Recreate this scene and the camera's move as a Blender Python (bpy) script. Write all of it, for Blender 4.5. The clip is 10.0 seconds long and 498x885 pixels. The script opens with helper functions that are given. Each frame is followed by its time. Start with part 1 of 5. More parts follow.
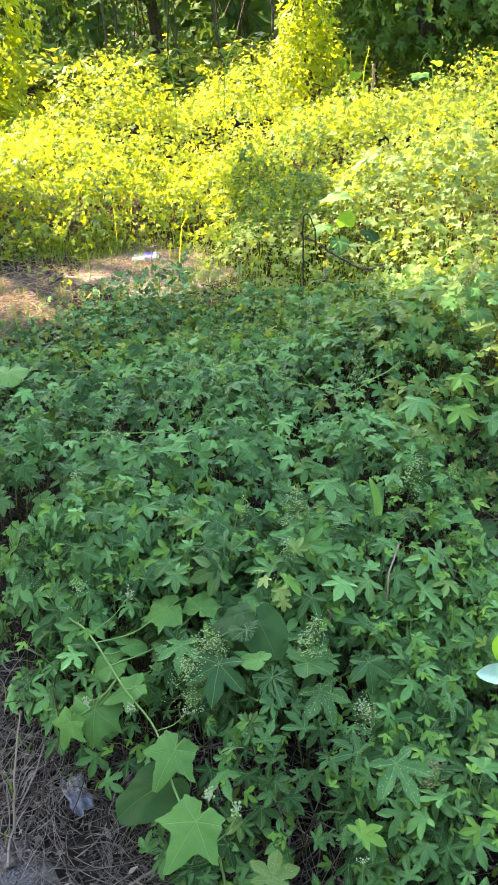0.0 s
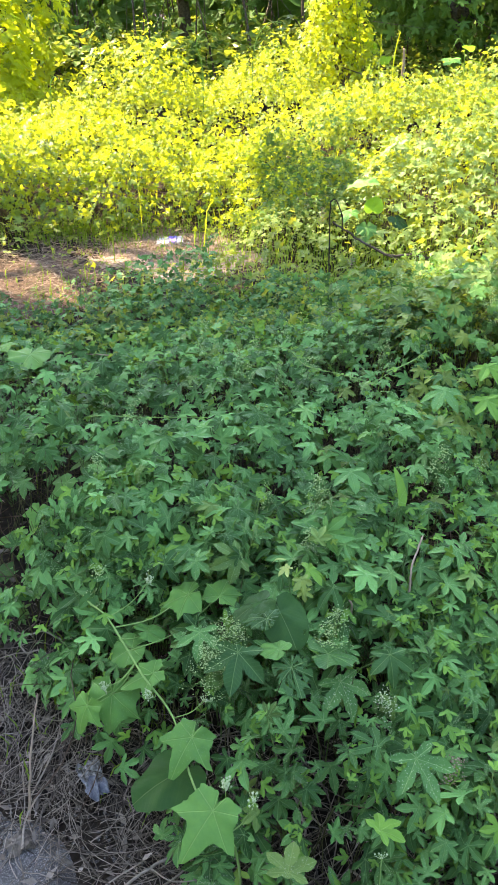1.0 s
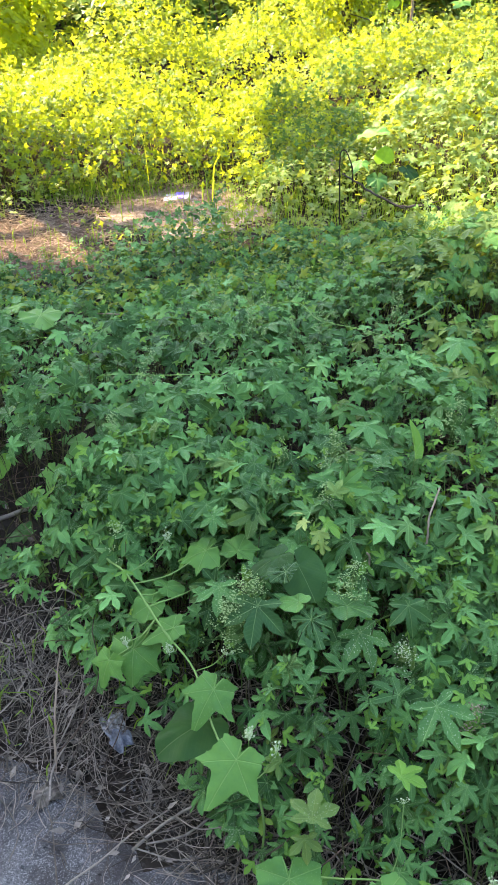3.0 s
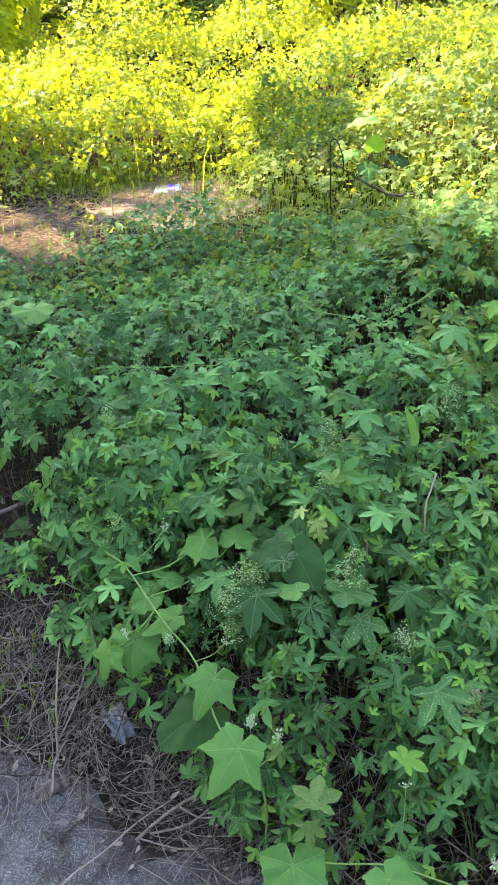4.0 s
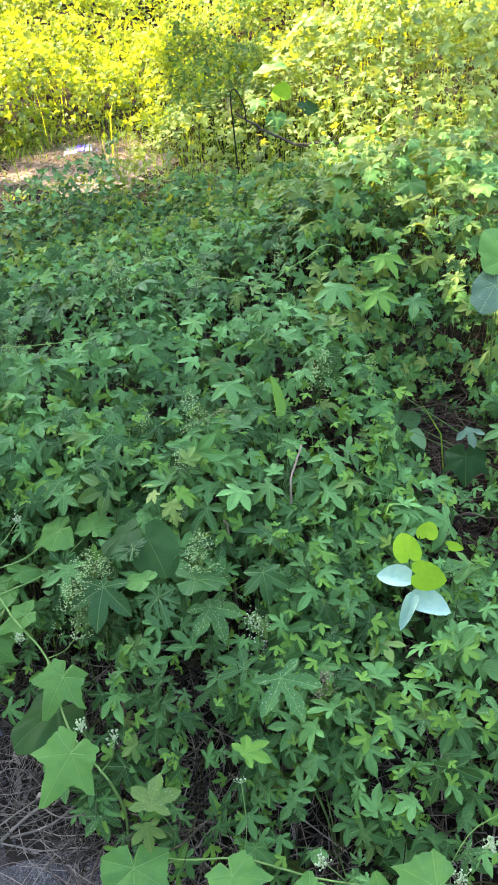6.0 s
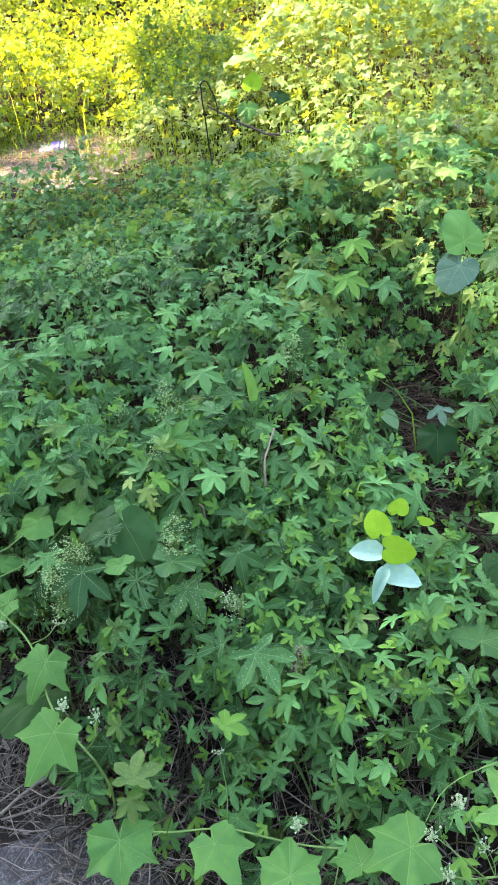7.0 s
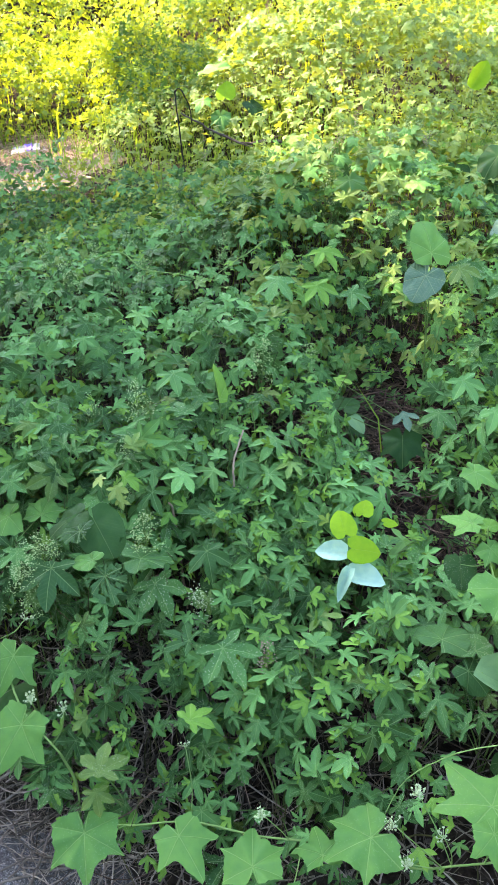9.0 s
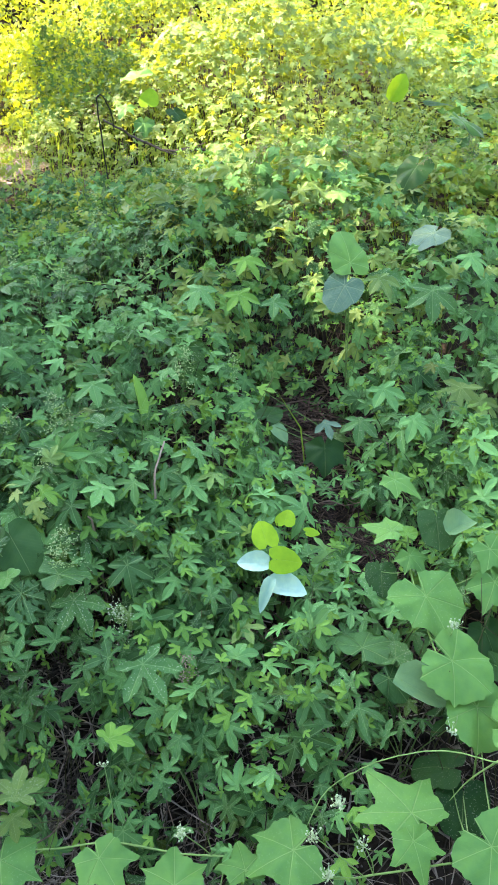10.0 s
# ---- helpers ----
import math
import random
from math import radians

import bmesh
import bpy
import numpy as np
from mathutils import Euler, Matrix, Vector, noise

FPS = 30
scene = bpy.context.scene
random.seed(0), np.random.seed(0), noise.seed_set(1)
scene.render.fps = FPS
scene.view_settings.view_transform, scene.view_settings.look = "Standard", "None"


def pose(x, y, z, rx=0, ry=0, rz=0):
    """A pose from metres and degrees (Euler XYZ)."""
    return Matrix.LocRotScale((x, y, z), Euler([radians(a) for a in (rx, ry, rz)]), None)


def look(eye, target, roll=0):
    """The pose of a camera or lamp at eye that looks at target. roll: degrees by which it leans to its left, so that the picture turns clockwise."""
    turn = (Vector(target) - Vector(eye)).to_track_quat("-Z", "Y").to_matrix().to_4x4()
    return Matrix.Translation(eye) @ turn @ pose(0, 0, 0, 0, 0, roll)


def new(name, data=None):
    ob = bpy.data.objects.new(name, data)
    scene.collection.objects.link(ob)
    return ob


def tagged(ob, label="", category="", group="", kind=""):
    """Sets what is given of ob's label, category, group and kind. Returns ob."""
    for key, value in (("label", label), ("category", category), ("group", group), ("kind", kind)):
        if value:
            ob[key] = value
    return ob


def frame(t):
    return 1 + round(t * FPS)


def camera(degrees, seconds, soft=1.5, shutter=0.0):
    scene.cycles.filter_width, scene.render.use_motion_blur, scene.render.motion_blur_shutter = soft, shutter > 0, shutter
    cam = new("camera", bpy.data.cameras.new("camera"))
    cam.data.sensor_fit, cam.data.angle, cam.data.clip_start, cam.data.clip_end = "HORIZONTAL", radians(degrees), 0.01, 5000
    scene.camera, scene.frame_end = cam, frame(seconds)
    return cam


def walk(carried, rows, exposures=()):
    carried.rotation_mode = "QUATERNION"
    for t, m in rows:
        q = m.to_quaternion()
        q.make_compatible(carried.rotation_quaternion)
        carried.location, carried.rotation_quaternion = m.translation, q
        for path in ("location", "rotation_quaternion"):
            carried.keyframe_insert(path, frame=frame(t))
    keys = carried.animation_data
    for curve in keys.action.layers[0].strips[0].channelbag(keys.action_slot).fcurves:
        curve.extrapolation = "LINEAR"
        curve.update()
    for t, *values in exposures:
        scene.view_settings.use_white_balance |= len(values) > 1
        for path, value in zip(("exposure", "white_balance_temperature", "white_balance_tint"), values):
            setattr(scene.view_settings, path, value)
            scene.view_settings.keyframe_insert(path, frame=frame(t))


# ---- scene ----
cam = camera(33.0, 10.0, soft=0.7)
PATH = [
    (0, (0.0, -0.007, 1.52), (-0.006, 1.764, 0.592), 0.5),
    (0.5, (-0.023, 0.026, 1.514), (-0.084, 1.792, 0.578), 0.6),
    (1, (-0.009, 0.016, 1.505), (-0.061, 1.772, 0.55), 1.0),
    (1.5, (-0.014, 0.016, 1.498), (-0.073, 1.755, 0.513), 0.3),
    (2, (-0.022, 0.017, 1.499), (-0.091, 1.744, 0.493), -0.2),
    (2.5, (-0.016, 0.017, 1.497), (-0.09, 1.733, 0.473), -0.4),
    (4, (-0.022, 0.013, 1.489), (-0.085, 1.711, 0.435), -1.3),
    (4.5, (0.038, 0.009, 1.5), (0.051, 1.708, 0.444), -0.7),
    (5, (0.134, 0.062, 1.509), (0.168, 1.758, 0.449), -2.1),
    (5.5, (0.21, 0.106, 1.481), (0.231, 1.775, 0.38), -2.4),
    (5.7, (0.227, 0.115, 1.477), (0.226, 1.767, 0.35), -3.1),
    (6.8, (0.282, 0.075, 1.475), (0.281, 1.704, 0.315), -5.7),
    (7, (0.287, 0.066, 1.481), (0.286, 1.694, 0.319), -5.8),
    (7.5, (0.272, 0.053, 1.486), (0.287, 1.681, 0.324), -5.3),
    (8, (0.265, 0.047, 1.481), (0.289, 1.678, 0.324), -4.7),
    (8.5, (0.279, 0.04, 1.482), (0.338, 1.672, 0.328), -3.7),
    (9, (0.277, 0.031, 1.486), (0.359, 1.665, 0.336), -3.1),
    (9.5, (0.295, 0.032, 1.488), (0.445, 1.665, 0.342), -1.9),
    (10, (0.306, 0.042, 1.488), (0.546, 1.666, 0.345), -0.7),
]
walk(cam, [(t, look(eye, target, roll)) for t, eye, target, roll in PATH], [(0.0, 3.61, 7550, 18), (4.5, 3.60, 7500, 18), (7.0, 3.79, 7450, 18), (10.0, 3.77, 7400, 18)])

# ---- world, sun, exposure ----
SUN_TO = Vector((-0.60, 0.44, 0.74)).normalized()   # towards the sun: high, ahead and to the left
world = bpy.data.worlds.new("world")
scene.world = world
world.use_nodes = True
wt = world.node_tree
sky = wt.nodes.new("ShaderNodeTexSky")
sky.sky_type = "NISHITA"
sky.sun_disc = False
sky.sun_elevation = math.asin(SUN_TO.z)
sky.sun_rotation = math.atan2(SUN_TO.x, SUN_TO.y)
wt.links.new(sky.outputs[0], wt.nodes["Background"].inputs[0])
wt.nodes["Background"].inputs[1].default_value = 0.15
sun = new("sun", bpy.data.lights.new("sun", "SUN"))
sun.data.energy, sun.data.angle, sun.data.color = 2.68, radians(0.6), (1.0, 0.89, 0.66)
sun.matrix_basis = look(SUN_TO * 30, (0, 0, 0))

rng = np.random.default_rng(7)


# ---- materials ----
def node(nt, kind, *links):
    """A node whose inputs are set in turn by (socket, value or socket of another node)."""
    n = nt.nodes.new(kind)
    for key, val in links:
        if isinstance(val, bpy.types.NodeSocket):
            nt.links.new(val, n.inputs[key])
        else:
            n.inputs[key].default_value = val
    return n


def calc(nt, op, a, b=0.0, c=0.0):
    n = nt.nodes.new("ShaderNodeMath")
    n.operation = op
    for i, val in enumerate((a, b, c)):
        if isinstance(val, bpy.types.NodeSocket):
            nt.links.new(val, n.inputs[i])
        else:
            n.inputs[i].default_value = val
    return n.outputs[0]


def blend(nt, fac, a, b, kind="MIX"):
    n = nt.nodes.new("ShaderNodeMix")
    n.data_type, n.blend_type = "RGBA", kind
    for i, val in ((0, fac), (6, a), (7, b)):
        if isinstance(val, bpy.types.NodeSocket):
            nt.links.new(val, n.inputs[i])
        else:
            n.inputs[i].default_value = (*val, 1) if isinstance(val, tuple) and len(val) == 3 else val
    return n.outputs[2]


def span(nt, val, a, b, c=0.0, d=1.0):
    n = nt.nodes.new("ShaderNodeMapRange")
    nt.links.new(val, n.inputs[0])
    for i, v in enumerate((a, b, c, d)):
        n.inputs[i + 1].default_value = v
    return n.outputs[0]


def fresh(name):
    m = bpy.data.materials.new(name)
    m.use_nodes = True
    nt = m.node_tree
    return m, nt, nt.nodes["Principled BSDF"]


def leaf_mat(name, dark, light, glow, trans=0.38, rough=0.48, step=48, specks=0.35, vein=0.35, sheen=0.04, old=0.25, comb=0.14):
    m, nt, bsdf = fresh(name)
    uv = nt.nodes.new("ShaderNodeUVMap").outputs[0]
    sep = node(nt, "ShaderNodeSeparateXYZ", (0, uv))
    rad = node(nt, "ShaderNodeVectorMath", (0, uv))
    rad.operation = "LENGTH"
    rad = rad.outputs["Value"]
    ang = calc(nt, "ARCTAN2", sep.outputs[0], sep.outputs[1])
    half = radians(step) / 2
    off = calc(nt, "WRAP", ang, half, -half)
    across = calc(nt, "ABSOLUTE", calc(nt, "MULTIPLY", rad, calc(nt, "SINE", off)))
    along = calc(nt, "MULTIPLY", rad, calc(nt, "COSINE", off))
    ribs = span(nt, across, 0.004, 0.013, 1, 0)
    side = calc(nt, "SINE", calc(nt, "MULTIPLY", calc(nt, "SUBTRACT", along, calc(nt, "MULTIPLY", across, 0.8)), 62.0))
    side = span(nt, side, 0.55, 1.0)
    rib = calc(nt, "MAXIMUM", ribs, calc(nt, "MULTIPLY", side, comb))
    geo = nt.nodes.new("ShaderNodeNewGeometry")
    info = nt.nodes.new("ShaderNodeObjectInfo")
    rnd = calc(nt, "FRACT", calc(nt, "ADD", geo.outputs["Random Per Island"], info.outputs["Random"]))
    rnd2 = calc(nt, "FRACT", calc(nt, "MULTIPLY", rnd, 17.31))
    rnd3 = calc(nt, "FRACT", calc(nt, "MULTIPLY", rnd, 53.77))
    patch = node(nt, "ShaderNodeTexNoise", ("Vector", geo.outputs["Position"]), ("Scale", 2.2), ("Detail", 2.0)).outputs[0]
    tone = calc(nt, "ADD", calc(nt, "MULTIPLY", rnd, 0.62), span(nt, patch, 0.3, 0.7, 0, 0.38))
    # Power favours dark leaves, adding shade-like contrast through colour.
    col = blend(nt, calc(nt, "POWER", tone, 1.75), dark, light)
    col = blend(nt, span(nt, rnd2, 0.95, 1.0, 0, old), col, (0.26, 0.28, 0.06))
    shift = node(nt, "ShaderNodeCombineXYZ", (0, sep.outputs[0]), (1, sep.outputs[1]), (2, calc(nt, "MULTIPLY", rnd, 40.0))).outputs[0]
    mott = node(nt, "ShaderNodeTexNoise", ("Vector", shift), ("Scale", 5.0), ("Detail", 3.0)).outputs[0]
    col = blend(nt, span(nt, mott, 0.35, 0.75, 0, 0.35), col, blend(nt, 1.0, col, (1.9, 1.5, 1.1), "MULTIPLY"))
    dots = node(nt, "ShaderNodeTexNoise", ("Vector", shift), ("Scale", 26.0), ("Detail", 1.0)).outputs[0]
    dots = calc(nt, "MULTIPLY", span(nt, dots, 0.64, 0.70), calc(nt, "MULTIPLY", span(nt, rnd3, 0.4, 1.0), specks))
    col = blend(nt, dots, col, (0.52, 0.55, 0.36))
    col = blend(nt, calc(nt, "MULTIPLY", rib, vein), col, blend(nt, 0.5, light, (0.34, 0.42, 0.16)))
    nt.links.new(col, bsdf.inputs["Base Color"])
    bsdf.inputs["Specular IOR Level"].default_value = sheen
    nt.links.new(span(nt, mott, 0.3, 0.7, rough - 0.08, rough + 0.14), bsdf.inputs["Roughness"])
    hgt = calc(nt, "ADD", calc(nt, "MULTIPLY", rib, -1.0), calc(nt, "MULTIPLY", mott, 0.8))
    bump = node(nt, "ShaderNodeBump", ("Height", hgt), ("Strength", 0.5), ("Distance", 0.004))
    nt.links.new(bump.outputs[0], bsdf.inputs["Normal"])
    tr = node(nt, "ShaderNodeBsdfTranslucent", (0, blend(nt, 0.55, col, glow)))
    mix = node(nt, "ShaderNodeMixShader", (0, trans), (1, bsdf.outputs[0]), (2, tr.outputs[0]))
    nt.links.new(mix.outputs[0], nt.nodes["Material Output"].inputs[0])
    return m


def plain_mat(name, a, b, rough=0.8, scale=30.0, bump=0.4, spread=0.5, stains=None, dist=0.003, shine=0.02):
    """Two tones mixed by noise at two scales and by a random value for each piece."""
    m, nt, bsdf = fresh(name)
    geo = nt.nodes.new("ShaderNodeNewGeometry")
    fine = node(nt, "ShaderNodeTexNoise", ("Vector", geo.outputs["Position"]), ("Scale", scale), ("Detail", 6.0), ("Roughness", 0.65)).outputs[0]
    wide = node(nt, "ShaderNodeTexNoise", ("Vector", geo.outputs["Position"]), ("Scale", scale / 12), ("Detail", 3.0)).outputs[0]
    tone = calc(nt, "ADD", calc(nt, "MULTIPLY", geo.outputs["Random Per Island"], spread), calc(nt, "MULTIPLY", span(nt, fine, 0.3, 0.7), 1 - spread))
    col = blend(nt, calc(nt, "POWER", tone, 1.5), a, b)
    if stains:
        col = blend(nt, span(nt, wide, 0.45, 0.65), col, stains)
    nt.links.new(col, bsdf.inputs["Base Color"])
    bsdf.inputs["Roughness"].default_value = rough
    bsdf.inputs["Specular IOR Level"].default_value = shine
    b2 = node(nt, "ShaderNodeBump", ("Height", fine), ("Strength", bump), ("Distance", dist))
    nt.links.new(b2.outputs[0], bsdf.inputs["Normal"])
    return m


def road_mat():
    m, nt, bsdf = fresh("worn_concrete")
    geo = nt.nodes.new("ShaderNodeNewGeometry")
    pos = geo.outputs["Position"]
    grit = node(nt, "ShaderNodeTexVoronoi", ("Vector", pos), ("Scale", 560.0))
    fine = node(nt, "ShaderNodeTexNoise", ("Vector", pos), ("Scale", 260.0), ("Detail", 4.0)).outputs[0]
    wide = node(nt, "ShaderNodeTexNoise", ("Vector", pos), ("Scale", 7.0), ("Detail", 5.0)).outputs[0]
    col = blend(nt, span(nt, wide, 0.3, 0.7), (0.046, 0.045, 0.043), (0.108, 0.105, 0.100))
    bright = node(nt, "ShaderNodeSeparateColor", (0, grit.outputs["Color"])).outputs[0]
    col = blend(nt, span(nt, bright, 0.70, 0.95, 0, 0.85), col, (0.27, 0.262, 0.25))
    col = blend(nt, span(nt, bright, 0.0, 0.35, 0.95, 0), col, (0.03, 0.03, 0.033))
    col = blend(nt, span(nt, fine, 0.4, 0.7, 0, 0.4), col, (0.07, 0.07, 0.07))
    dirt = node(nt, "ShaderNodeTexNoise", ("Vector", pos), ("Scale", 11.0), ("Detail", 6.0), ("Roughness", 0.7)).outputs[0]
    col = blend(nt, span(nt, dirt, 0.48, 0.62, 0, 0.75), col, (0.035, 0.030, 0.026))
    nt.links.new(col, bsdf.inputs["Base Color"])
    bsdf.inputs["Specular IOR Level"].default_value = 0.05
    bsdf.inputs["Roughness"].default_value = 0.85
    hgt = calc(nt, "ADD", calc(nt, "MULTIPLY", grit.outputs["Distance"], 1.5), fine)
    bump = node(nt, "ShaderNodeBump", ("Height", hgt), ("Strength", 0.5), ("Distance", 0.0015))
    nt.links.new(bump.outputs[0], bsdf.inputs["Normal"])
    return m


# Wide dark-to-light leaf tones put some shading contrast into the colour.
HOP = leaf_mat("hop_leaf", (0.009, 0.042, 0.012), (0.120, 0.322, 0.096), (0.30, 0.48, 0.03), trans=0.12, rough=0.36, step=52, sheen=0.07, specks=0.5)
YOUNG = leaf_mat("young_leaf", (0.045, 0.14, 0.028), (0.135, 0.30, 0.05), (0.46, 0.58, 0.02), trans=0.20, step=52, specks=0.1, sheen=0.06)
BUR = leaf_mat("bur_cucumber_leaf", (0.044, 0.14, 0.032), (0.102, 0.245, 0.052), (0.36, 0.56, 0.06), trans=0.16, rough=0.46, step=55, specks=0.12, vein=0.42, comb=0.03, sheen=0.12, old=0.0)
ROUND = leaf_mat("kudzu_leaf", (0.009, 0.038, 0.011), (0.030, 0.085, 0.022), (0.16, 0.32, 0.04), trans=0.12, rough=0.36, step=180, comb=0.05, specks=0.22, vein=0.3, old=0.0, sheen=0.05)
KUDZU_YOUNG = leaf_mat("young_kudzu_leaf", (0.14, 0.29, 0.018), (0.20, 0.38, 0.025), (0.46, 0.60, 0.02), step=180, specks=0.05, vein=0.3, old=0.0)
KUDZU_BACK = leaf_mat("kudzu_leaf_underside", (0.270, 0.450, 0.345), (0.352, 0.544, 0.432), (0.30, 0.45, 0.30), trans=0.15, rough=0.5, step=180, specks=0.05, vein=0.15, old=0.0)
# Yellower, more translucent than the hop leaf: full sunlight is put into its colour.
MOUND = leaf_mat("sun_toned_leaf", (0.105, 0.195, 0.014), (0.24, 0.35, 0.026), (0.90, 0.92, 0.03), trans=0.60, sheen=0.22, rough=0.33, step=60, specks=0.1)
PALE_LEAF = leaf_mat("pale_leaf_underside", (0.080, 0.175, 0.075), (0.125, 0.240, 0.110), (0.36, 0.50, 0.20), trans=0.2, step=180, specks=0.1, vein=0.2, old=0.0)
# Lighter, yellower copy of HOP; dappled sun is painted into its tones.
DAPPLE = leaf_mat("dapple_toned_hop_leaf", (0.045, 0.110, 0.024), (0.215, 0.32, 0.070), (0.52, 0.54, 0.05), trans=0.28, sheen=0.18, rough=0.36, step=52, specks=0.2)
# Sunlight is put into this paler yellow-green too, for plants beyond the shade.
MEADOW = leaf_mat("part_sun_toned_leaf", (0.062, 0.14, 0.022), (0.195, 0.31, 0.044), (0.62, 0.60, 0.03), trans=0.40, sheen=0.25, rough=0.33, step=60, specks=0.15)
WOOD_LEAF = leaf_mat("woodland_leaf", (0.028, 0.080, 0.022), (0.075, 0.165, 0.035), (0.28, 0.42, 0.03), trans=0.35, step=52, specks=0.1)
# Blue-green veined leaf with a sky sheen put into its base colour.
SHEEN = leaf_mat("blue_green_sheen_leaf", (0.045, 0.105, 0.065), (0.080, 0.150, 0.098), (0.20, 0.32, 0.12), trans=0.12, rough=0.4, step=50, specks=0.1, vein=0.5, sheen=0.12, old=0.0, comb=0.2)
BLIGHT = leaf_mat("yellowing_leaf", (0.085, 0.165, 0.045), (0.165, 0.265, 0.075), (0.34, 0.42, 0.08), step=52, specks=0.9, vein=0.45, sheen=0.08)
SPECK = leaf_mat("insect_speckled_leaf", (0.014, 0.058, 0.018), (0.062, 0.165, 0.044), (0.28, 0.44, 0.05), trans=0.10, rough=0.4, step=52, specks=1.3, vein=0.5, sheen=0.1)
PALE_YOUNG = leaf_mat("pale_yellow_leaf", (0.17, 0.26, 0.075), (0.28, 0.36, 0.12), (0.46, 0.55, 0.10), trans=0.2, step=52, specks=0.3, vein=0.4, old=0.0)
GRASS = leaf_mat("grass_blade", (0.053, 0.128, 0.019), (0.128, 0.240, 0.032), (0.40, 0.55, 0.03), step=180, specks=0.0, vein=0.2)
STEM = plain_mat("green_stem", (0.066, 0.132, 0.033), (0.150, 0.224, 0.075), 0.6, 60, 0.2)
PALE = plain_mat("pale_stem", (0.125, 0.230, 0.062), (0.205, 0.315, 0.105), 0.6, 60, 0.2)
FLOWER = plain_mat("pale_flower", (0.22, 0.31, 0.13), (0.48, 0.53, 0.36), 0.6, 200, 0.2)
# Brown-green stem colour, darkened to stand for shade under leaves.
SHADED = plain_mat("shade_toned_stem", (0.030, 0.034, 0.014), (0.120, 0.115, 0.050), 0.8, 60, 0.2, 0.8)
SEED = plain_mat("green_panicle", (0.2, 0.31, 0.11), (0.4, 0.5, 0.24), 0.7, 200, 0.2)
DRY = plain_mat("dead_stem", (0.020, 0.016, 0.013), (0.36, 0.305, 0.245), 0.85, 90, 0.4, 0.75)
# Darker copy of DRY, tinted for the shade between and under leaves.
DRY_SHADE = plain_mat("shade_toned_dead_stem", (0.014, 0.010, 0.008), (0.15, 0.105, 0.075), 0.9, 90, 0.4, 0.8)
STRAW = plain_mat("dry_litter", (0.13, 0.09, 0.06), (0.43, 0.335, 0.25), 0.9, 60, 0.4, 0.7)
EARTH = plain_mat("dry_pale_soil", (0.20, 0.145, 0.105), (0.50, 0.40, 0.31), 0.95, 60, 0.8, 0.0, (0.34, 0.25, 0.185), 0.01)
# Darker copy of the soil above, with shade put into its reddish brown.
SHADE_EARTH = plain_mat("shade_toned_reddish_soil", (0.05, 0.033, 0.024), (0.17, 0.115, 0.085), 0.95, 60, 0.8, 0.0, (0.10, 0.068, 0.05), 0.01)
# Soil tones kept extra dark so colour deepens the shade in gaps.
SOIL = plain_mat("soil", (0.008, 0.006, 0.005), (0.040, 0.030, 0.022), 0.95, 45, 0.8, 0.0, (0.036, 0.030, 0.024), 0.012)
BARK = plain_mat("bark", (0.045, 0.036, 0.028), (0.14, 0.115, 0.09), 0.9, 40, 0.8, 0.0, None, 0.01)
WIRE = plain_mat("dark_stick", (0.016, 0.014, 0.013), (0.05, 0.043, 0.036), 0.6, 90, 0.3)
FILM = plain_mat("white_plastic", (0.26, 0.245, 0.24), (0.44, 0.42, 0.41), 0.35, 60, 0.3, 0.0)
PURPLE = plain_mat("purple_print", (0.16, 0.10, 0.36), (0.28, 0.20, 0.50), 0.4, 60, 0.2, 0.0)
DINGY = plain_mat("dingy_white_plastic", (0.06, 0.058, 0.055), (0.36, 0.35, 0.335), 0.5, 70, 0.4, 0.0)
BLUE = plain_mat("blue_print", (0.055, 0.063, 0.080), (0.22, 0.232, 0.25), 0.4, 70, 0.2, 0.0)
ROAD = road_mat()


# ---- shape helpers ----
def fast_mesh(name, V, F, mat, uv=None, smooth=True):
    """A triangle mesh from arrays."""
    V, F = np.asarray(V, np.float32), np.asarray(F, np.int32)
    me = bpy.data.meshes.new(name)
    me.vertices.add(len(V))
    me.vertices.foreach_set("co", V.ravel())
    me.loops.add(F.size)
    me.loops.foreach_set("vertex_index", F.ravel())
    me.polygons.add(len(F))
    me.polygons.foreach_set("loop_start", np.arange(0, F.size, 3, dtype=np.int32))
    me.polygons.foreach_set("use_smooth", np.full(len(F), smooth))
    if uv is not None:
        layer = me.uv_layers.new(name="UVMap")
        layer.data.foreach_set("uv", np.asarray(uv, np.float32)[F.ravel()].ravel())
    me.materials.append(mat)
    me.update(calc_edges=True)
    me.validate()
    return me


def join(pieces):
    """Joins (V, F[, UV]) triples of arrays."""
    vs, fs, us, n = [], [], [], 0
    for p in pieces:
        vs.append(p[0]), fs.append(p[1] + n)
        us.append(p[2] if len(p) > 2 else np.zeros((len(p[0]), 2)))
        n += len(p[0])
    return np.concatenate(vs), np.concatenate(fs), np.concatenate(us)


